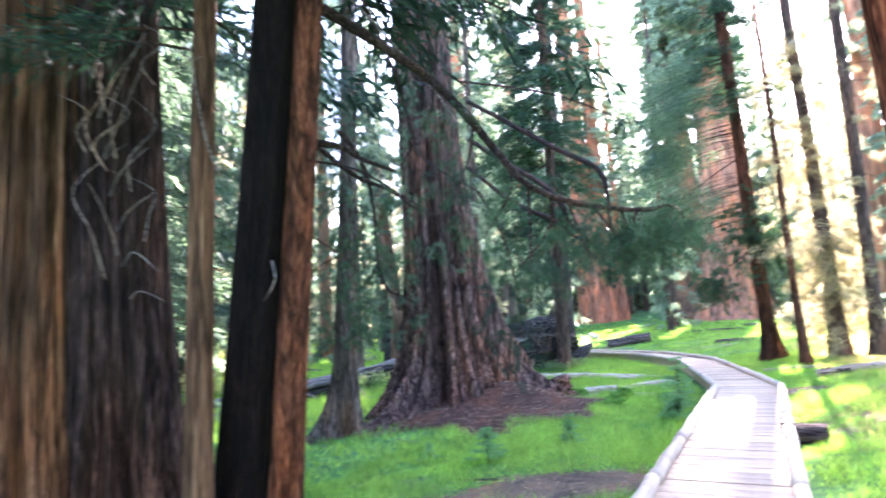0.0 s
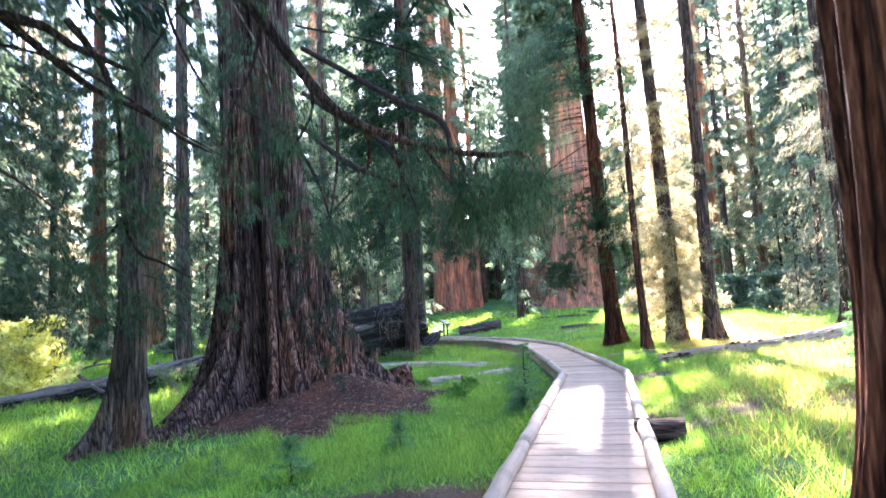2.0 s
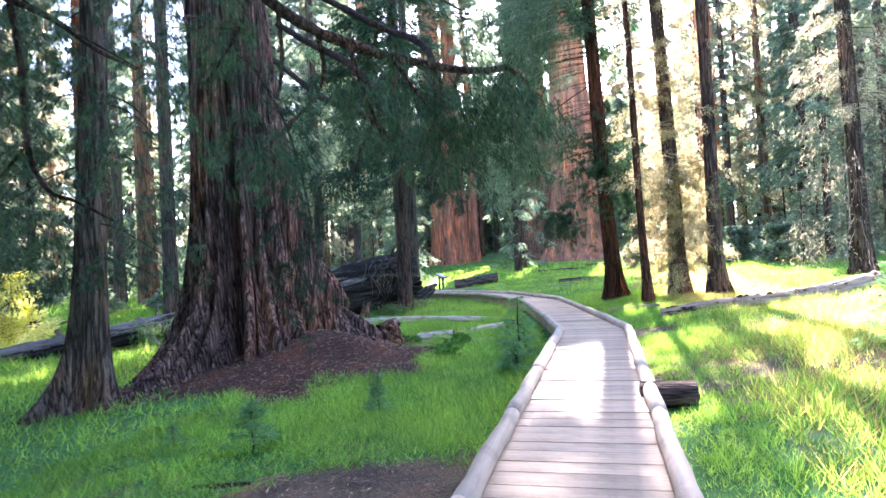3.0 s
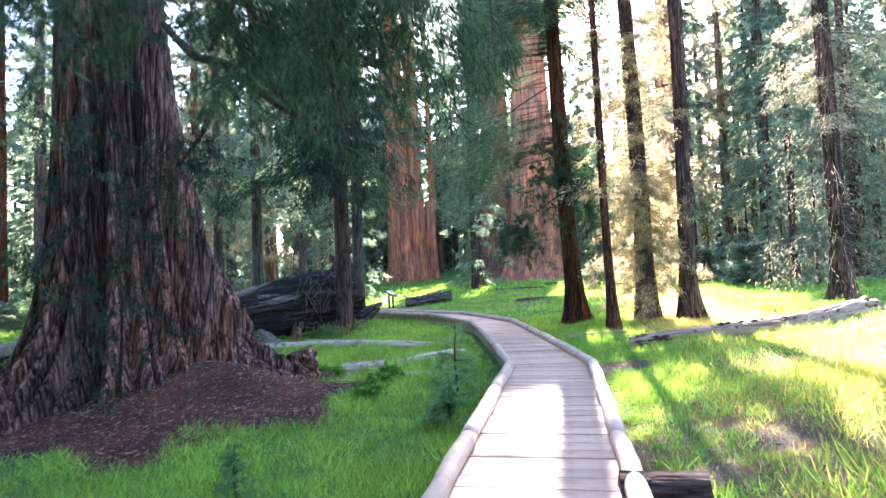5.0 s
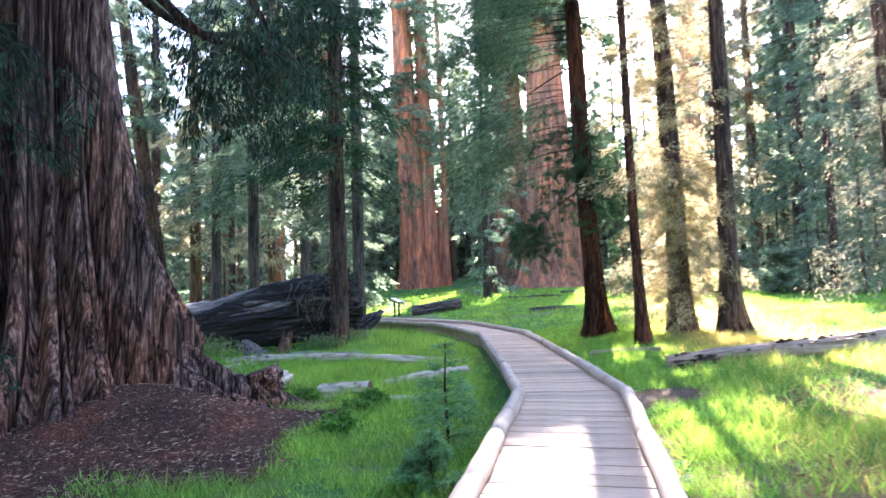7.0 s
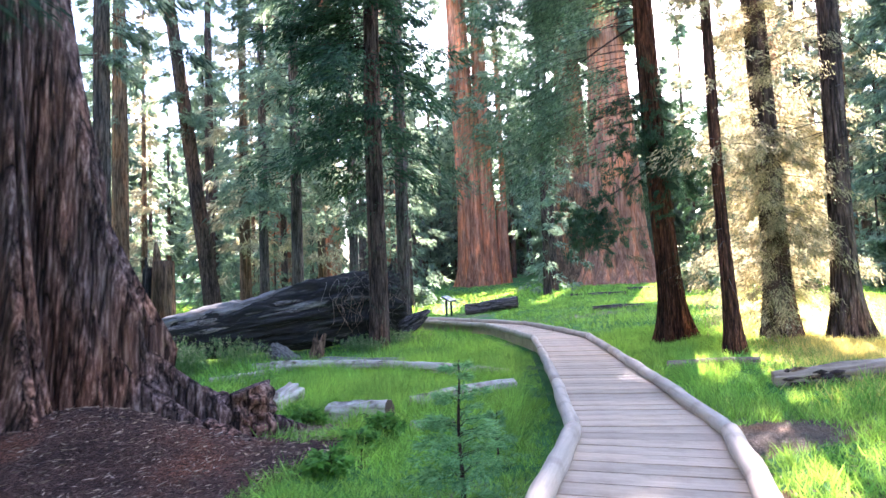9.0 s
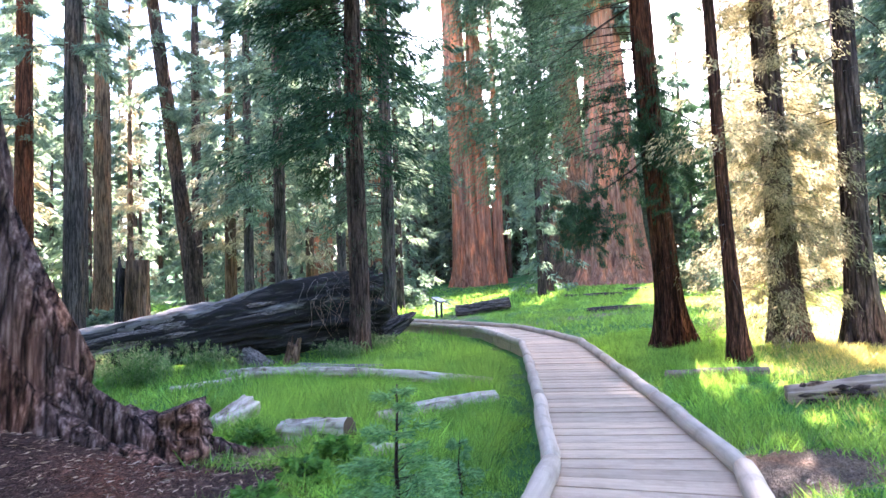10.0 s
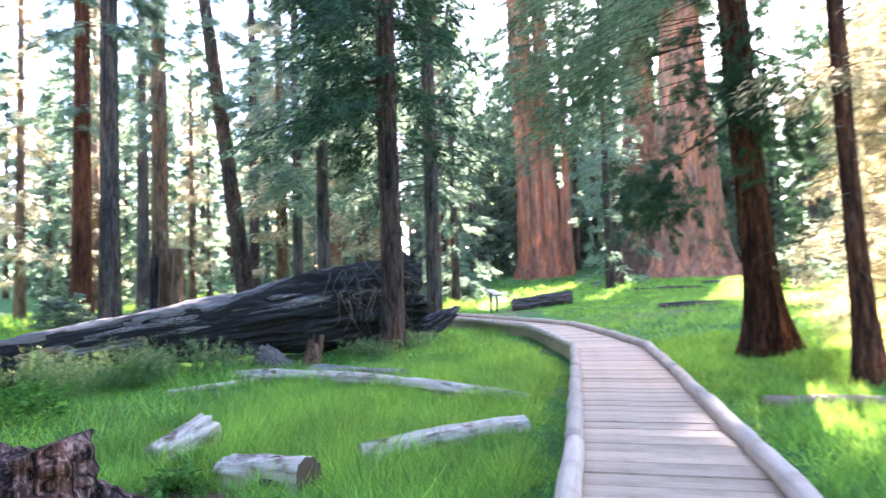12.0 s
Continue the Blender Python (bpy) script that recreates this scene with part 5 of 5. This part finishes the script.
# ---- sign ----
def sign():
    t = thing("wayside_sign", (8.8, 42.6, ground(8.8, 42.6)), "low dark green wayside sign with slanted panel", "sign")
    t.rotation_euler = (0, 0, radians(58))

    def box(name, size, m, material, label=""):
        bm = bmesh.new()
        bmesh.ops.create_cube(bm, size=1.0)
        bmesh.ops.scale(bm, vec=size, verts=bm.verts)
        bmesh.ops.bevel(bm, geom=bm.edges, offset=0.008, segments=1, affect="EDGES")
        me = bpy.data.meshes.new(name)
        bm.to_mesh(me)
        bm.free()
        ob = part(name, me, material, t, label)
        ob.matrix_local = m
        return ob

    for x in (-0.32, 0.32):
        box("post", (0.1, 0.1, 1.0), pose(x, 0, 0.42), SIGN_GREEN)
    box("panel", (0.95, 0.62, 0.05), pose(0, 0, 0.98, 28, 0, 0), SIGN_GREEN, "slanted panel with raised frame")
    box("sign_face", (0.85, 0.52, 0.008), pose(0, -0.013, 1.012, 28, 0, 0), SIGN_FACE, "pale printed face")


sign()


# ---- small plants ----
def sapling(x, y, height, reach, seed, label, n=34, per=70, needle=0.05):
    rng = rng_of(seed)
    t = thing("sapling", (x, y, ground(x, y) - 0.02), label, "sapling")
    v, f = tube([(0.01 * math.sin(i), 0.01 * math.cos(i * 1.3), height * i / 8) for i in range(9)], [0.016 * height * (1 - 0.11 * i) + 0.002 for i in range(9)], 8, 0.2, seed)
    part("stem", mesh_of("stem", v, f), BRANCH, t)
    paths = limb_paths(n, 0.12 * height, 0.97 * height, reach, 0.18, 0.22, 0.12, (0, 0), rng)
    part("branch_mass", mesh_tris("branch_mass", limb_tubes(paths, 0.006), 4), BRANCH, t, "", "stuff")
    part("needle_mass", mesh_tris("needle_mass", leaves_on(paths, per, needle, 0.009, rng, 0.3, 1.0, 0.05, 0.2, clump=9), 4), LEAF_SAPLING, t, "", "stuff")


def shrub(x, y, height, reach, seed, label, leaf, n=70, per=90, length=0.12, width=0.05, name="shrub"):
    rng = rng_of(seed)
    t = thing(name, (x, y, ground(x, y) - 0.03), label, "shrub")
    paths = limb_paths(n, 0.02 * height, 0.8 * height, reach, 0.5, 0.35, 0.05, (0, 0), rng)
    part("stem_mass", mesh_tris("stem_mass", limb_tubes(paths, 0.008), 4), BRANCH, t, "", "stuff")
    part("leaf_mass", mesh_tris("leaf_mass", leaves_on(paths, per, length, width, rng, 0.2, 1.0, 0.1, 0.25, clump=6), 4), leaf, t, "", "stuff")


def weeds(x, y, height, seed):
    """A clump of thin upright stalks with narrow leaves and pale flower heads."""
    rng = rng_of(seed)
    t = thing("weed_clump", (x, y, ground(x, y) - 0.03), "tall flowering weeds in front of the charred log", "weeds")
    n = 70
    foot = np.concatenate([rng.normal(0, 0.28, (n, 2)), np.zeros((n, 1))], 1)
    top = np.concatenate([rng.normal(0, 0.14, (n, 2)), (height * rng.uniform(0.55, 1.1, n))[:, None]], 1)
    u = np.linspace(0, 1, 6)[None, :, None]
    paths = foot[:, None, :] + top[:, None, :] * u + rng.normal(0, 0.05, (n, 1, 3)) * u ** 2 * np.array([1, 1, 0.2])
    part("stalk_mass", mesh_tris("stalk_mass", limb_tubes(paths, 0.005), 4), WEED, t, "", "stuff")
    part("leaf_mass", mesh_tris("leaf_mass", leaves_on(paths, 26, 0.1, 0.014, rng, 0.05, 1.0, -0.3, 0.05), 4), TALL_WEED, t, "", "stuff")
    heads = leaves_on(paths[:, 3:], 12, 0.035, 0.018, rng, 0.55, 1.0, 0.0, 0.12, clump=3)
    part("flower_mass", mesh_tris("flower_mass", heads, 4), PALE_SEED, t, "pale seed heads", "stuff")


sapling(5.15, 13.87, 1.36, 0.66, 201, "young fir sapling with sparse whorled branches in the grass", 70, 120, 0.06)
sapling(4.7, 12.6, 0.6, 0.45, 202, "small bushy fir seedling beside the boardwalk", 60, 170, 0.06)
sapling(0.48, 9.9, 0.66, 0.5, 203, "dark young fir seedling in the grass", 50, 130)
sapling(2.1, 10.9, 0.6, 0.28, 204, "tiny fir seedling in the grass", 36, 120)
sapling(5.75, 15.4, 0.6, 0.4, 205, "slim fir sapling near the boardwalk edge", 30, 80)
sapling(8.4, 8.4, 1.5, 0.8, 206, "sunlit young fir on dry ground", 44, 90, 0.06)
sapling(-0.6, 10.6, 0.35, 0.25, 207, "low seedling in the grass", 18, 60)
shrub(-9.3, 25.0, 3.4, 1.9, 211, "bright sunlit pale green shrub beside the fallen tree", LEAF_BUSH, 110, 160, 0.14, 0.07)
shrub(-11.8, 27.5, 3.0, 1.7, 212, "sunlit pale green shrub at the edge of the trees", LEAF_BUSH, 80, 130, 0.14, 0.07)
for k, (x, y, h) in enumerate([(27.0, 33.0, 2.6), (30.5, 35.5, 3.2), (24.0, 36.0, 2.2), (34.0, 38.0, 3.6), (29.0, 40.0, 2.8), (38.0, 36.0, 3.6), (22.0, 40.0, 2.0), (26.0, 42.0, 3.0), (-13.0, 44.0, 2.2), (-9.0, 46.0, 1.8), (-17.0, 42.0, 2.6), (-4.0, 50.0, 1.6), (3.0, 54.0, 2.0), (8.0, 57.0, 1.8)]):
    shrub(x, y, h, 1.8, 230 + k, "blue-green shrub at the foot of the forest", LEAF_FAR, 60, 90, 0.22, 0.1)
for k, (x, off, h) in enumerate([(-1.5, 1.5, 0.9), (-0.6, 1.6, 0.8), (0.3, 1.7, 0.9), (-2.6, 1.4, 1.0), (-3.6, 1.3, 0.9), (-4.6, 1.3, 0.9), (-0.9, 1.9, 1.1), (-2.1, 1.9, 1.0), (-0.3, 2.2, 0.9), (-1.6, 2.4, 0.8), (0.9, 1.7, 0.7), (3.9, 1.8, 0.5), (4.9, 2.0, 0.6), (5.6, 2.2, 0.5), (4.3, 2.4, 0.5)]):
    y = 28.7 + 0.64 * x - off
    weeds(x, y, h, 250 + k)
for k, (x, y, h) in enumerate([(4.3, 16.5, 0.3), (5.9, 12.3, 0.3), (-0.3, 22.3, 0.75), (-0.9, 22.9, 0.8), (-1.6, 23.3, 0.7), (3.5, 18.3, 0.3), (3.3, 19.1, 0.3), (4.0, 15.6, 0.35), (4.6, 17.0, 0.4)]):
    shrub(x, y, h, 0.35 + 0.3 * (h > 0.5), 270 + k, "low broad-leaved weeds in the meadow", WEED, 26, 26, 0.09, 0.05, "weed_clump")


# ---- needle litter round the giant, and grass ----
def in_litter(x, y):
    w = 0.35 * np.sin(x * 2.3 + y) + 0.25 * np.sin(y * 3.1 - x * 1.3)
    return ((x - 0.55) / (3.3 + w)) ** 2 + ((y - 16.2) / (2.7 + w)) ** 2


def litter():
    xs, ys = np.meshgrid(np.linspace(-3.6, 4.4, 110), np.linspace(12.4, 19.4, 100))
    level = in_litter(xs, ys)
    rng = rng_of(81)
    heap = 0.5 * np.exp(-(((xs - 1.2) / 1.3) ** 2 + ((ys - 16.45) / 1.2) ** 2))
    zs = ground_np(xs, ys) + heap + 0.035 * np.clip(1.15 - level, -2.0, 1) + rng.normal(0, 0.006, xs.shape)
    verts = np.stack([xs, ys, zs], -1).reshape(-1, 3)
    faces = [(j * 110 + i, j * 110 + i + 1, (j + 1) * 110 + i + 1, (j + 1) * 110 + i) for j in range(99) for i in range(109) if level[j, i] < 1.3]
    tagged(part("litter_mound", mesh_of("litter_mound", verts, faces), LITTER), "mound of red-brown needles and bark litter under the sequoia", "litter", kind="stuff")
    # chips and twigs on it and on bare soil
    n = 11000
    x, y = rng.uniform(-3.4, 4.2, n), rng.uniform(12.6, 18.5, n)
    x2, y2 = rng.uniform(-1.0, 3.2, 900), rng.uniform(6.6, 9.3, 900)
    x3, y3 = rng.uniform(5.5, 14.0, 4200), rng.uniform(5.0, 14.5, 4200)
    keep = in_litter(x, y) < 1.15
    x, y = np.concatenate([x[keep], x2, x3]), np.concatenate([y[keep], y2, y3])
    base = np.stack([x, y, ground_np(x, y) + 0.045 + 0.5 * np.exp(-(((x - 1.2) / 1.3) ** 2 + ((y - 16.45) / 1.2) ** 2))], -1)
    m = len(x)
    a = rng.uniform(0, 6.28, m)
    way = unit(np.stack([np.cos(a), np.sin(a), rng.normal(0.05, 0.15, m)], -1))
    bits = blades(base, way, rng.uniform(0.025, 0.12, m), rng.uniform(0.005, 0.018, m), rng)
    tagged(part("bark_chips", mesh_tris("bark_chips", bits, 4), LITTER_CHIP), "scattered bark chips and dry twigs", "litter", kind="stuff")


def bare_soil():
    """Sheets of dry duff where the grass gives out, with uneven edges that sink into the ground."""
    rng = rng_of(83)
    for cx, cy, rx, ry in SOIL_PATCHES:
        n = 70
        xs, ys = np.meshgrid(np.linspace(cx - 1.4 * rx, cx + 1.4 * rx, n), np.linspace(cy - 1.4 * ry, cy + 1.4 * ry, n))
        level = ((xs - cx) / rx) ** 2 + ((ys - cy) / ry) ** 2 + 0.3 * np.sin(2.3 * xs + ys) + 0.2 * np.sin(3.9 * ys - 1.1 * xs)
        clear = np.abs(xs - np.interp(ys, LINE_Y, LINE_X)) > 0.7
        zs = ground_np(xs, ys) + 0.02 * np.clip(1.2 - level, -2.0, 1) + rng.normal(0, 0.006, xs.shape)
        faces = [(j * n + i, j * n + i + 1, (j + 1) * n + i + 1, (j + 1) * n + i) for j in range(n - 1) for i in range(n - 1) if level[j, i] < 1.4 and clear[j, i]]
        tagged(part("bare_soil", mesh_of("bare_soil", np.stack([xs, ys, zs], -1).reshape(-1, 3), faces), DUFF), "patch of dry brown duff between tufts of grass", "soil", kind="stuff")


SOIL_PATCHES = ((1.3, 7.75, 1.9, 0.95), (3.6, 17.9, 0.7, 0.5), (8.3, 14.8, 1.0, 0.6), (9.3, 8.6, 3.4, 4.6), (14.5, 10.5, 3.0, 4.0))
DUFF = bark_material("dry pale duff", (0.1, 0.065, 0.042), (0.3, 0.215, 0.145), (0.56, 0.45, 0.33), 26.0, 1.0, 1.0, 0.5)
bare_soil()
LITTER_CHIP = leaf_material("bark chips", (0.09, 0.045, 0.032), (0.46, 0.32, 0.24), 0.0)
litter()


def grass():
    rng = rng_of(91)
    sets, pale = [], []
    trunks = np.array([(-3.0, 14.6, 0.6), (12.0, 23.5, 0.45), (14.0, 20.3, 0.45), (13.25, 21.3, 0.5), (20.6, 21.3, 0.5), (4.5, 3.35, 0.8), (4.78, 29.5, 0.3)])
    # bands: x range, y range, blades a square metre, height, width
    for x0, x1, y0, y1, density, tall, wide, near in [
        (-6, 14, 2, 27, 1750, 0.21, 0.0078, True),
        (-16, 34, 1, 48, 150, 0.25, 0.022, False),
        (-30, 60, 44, 100, 16, 0.38, 0.11, False),
    ]:
        n = int((x1 - x0) * (y1 - y0) * density)
        if near:  # rounded tufts
            m = n // 16
            tx, ty, tuft = rng.uniform(x0, x1, m), rng.uniform(y0, y1, m), rng.integers(0, m, n)
            ox, oy = rng.normal(0, 0.06, n), rng.normal(0, 0.06, n)
            x, y, tone = tx[tuft] + ox, ty[tuft] + oy, rng.uniform(0.65, 1.25, m)[tuft]
        else:
            x, y, tone = rng.uniform(x0, x1, n), rng.uniform(y0, y1, n), np.ones(n)
            ox, oy = rng.normal(0, 0.06, n), rng.normal(0, 0.06, n)
        c = np.interp(y, LINE_Y, LINE_X)
        d = x - c
        keep = (np.abs(d) > 0.86) | (y > 40)
        if near:
            keep &= np.abs(d) < 7.0
        keep &= in_litter(x, y) > 0.92 + 0.2 * rng.random(n)
        for sx, sy, rx, ry in SOIL_PATCHES[:3]:
            keep &= ((x - sx) / rx) ** 2 + ((y - sy) / ry) ** 2 > 0.5 + 0.8 * rng.random(n)
        patch = np.sin(x * 0.9 + 1.3 * np.sin(y * 0.5)) + np.sin(y * 1.2 + 0.8 * x) + 0.7 * np.sin(2.1 * x - 1.7 * y)
        dry = np.clip((d - 1.2) / 3.0, 0, 1) * np.clip((19 - y) / 8, 0, 1)
        keep &= rng.random(n) > np.clip(dry * (0.62 - 0.42 * patch), 0, 0.97)
        for tx, ty, tr in trunks:
            keep &= (x - tx) ** 2 + (y - ty) ** 2 > tr * tr
        # under the charred log and the far walk
        keep &= ~((np.abs(y - 28.7 - 0.64 * x) < 0.35 + 0.045 * (x + 10)) & (x > -10) & (x < 5.6))
        far_walk = np.minimum.reduce([np.hypot(x - px, y - py) for px, py in ((9.4, 31.0), (9.0, 32.0), (8.5, 33.1), (8.05, 34.2), (7.5, 35.2), (7.0, 36.2), (6.5, 37.2), (5.6, 38.3), (4.7, 39.4), (3.8, 40.5))])
        keep &= far_walk > 0.86
        x, y, patch, dry, ox, oy, tone = [q[keep] for q in (x, y, patch, dry, ox, oy, tone)]
        n = len(x)
        swell = 0.8 + 0.32 * np.sin(x * 3.6 + 1.7 * np.sin(y * 2.3)) * np.sin(y * 3.7 + x) + 0.16 * np.sin(9 * x + 2 * np.sin(5 * y)) * np.sin(8 * y) + 0.1 * patch
        edge = np.clip((np.abs(x - np.interp(y, LINE_Y, LINE_X)) - 0.8) / 0.5, 0.45, 1)
        h = tall * np.clip(swell, 0.3, 1.3) * rng.uniform(0.6, 1.2, n) * tone ** (1.4 + dry) * edge * (1 + 0.25 * dry + 0.75 * (x < np.interp(y, LINE_Y, LINE_X) - 1.3) * (y > 16))
        base = np.stack([x, y, ground_np(x, y) - 0.02], -1)
        way = unit(np.stack([ox * 9 + rng.normal(0, 0.3, n), oy * 9 + rng.normal(0, 0.3, n), np.ones(n)], -1))
        made = blades(base, way, h, 1.25 * wide * rng.uniform(0.6, 1.2, n), rng, True)
        # strip follows the sun's corridor; its blades get the painted sunlight colour
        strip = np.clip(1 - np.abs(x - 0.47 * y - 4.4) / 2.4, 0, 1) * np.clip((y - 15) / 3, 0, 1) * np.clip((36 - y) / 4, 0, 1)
        # bleached marks the blades whose colour carries sunlight
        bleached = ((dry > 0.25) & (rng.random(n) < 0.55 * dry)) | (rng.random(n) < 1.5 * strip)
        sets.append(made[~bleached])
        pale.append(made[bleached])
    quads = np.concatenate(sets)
    tagged(part("sunlit_grass", mesh_tris("sunlit_grass", np.concatenate(pale)), SUNLIT_GRASS), "sparse grass on dry ground, pale with painted sunlight", "grass", kind="stuff")
    tagged(part("meadow_grass", mesh_tris("meadow_grass", quads, 4), GRASS), "soft bright green meadow grass", "grass", kind="stuff")


grass()


# ---- planks, last ----
build_planks(deck, deck_length, deck_rnd)
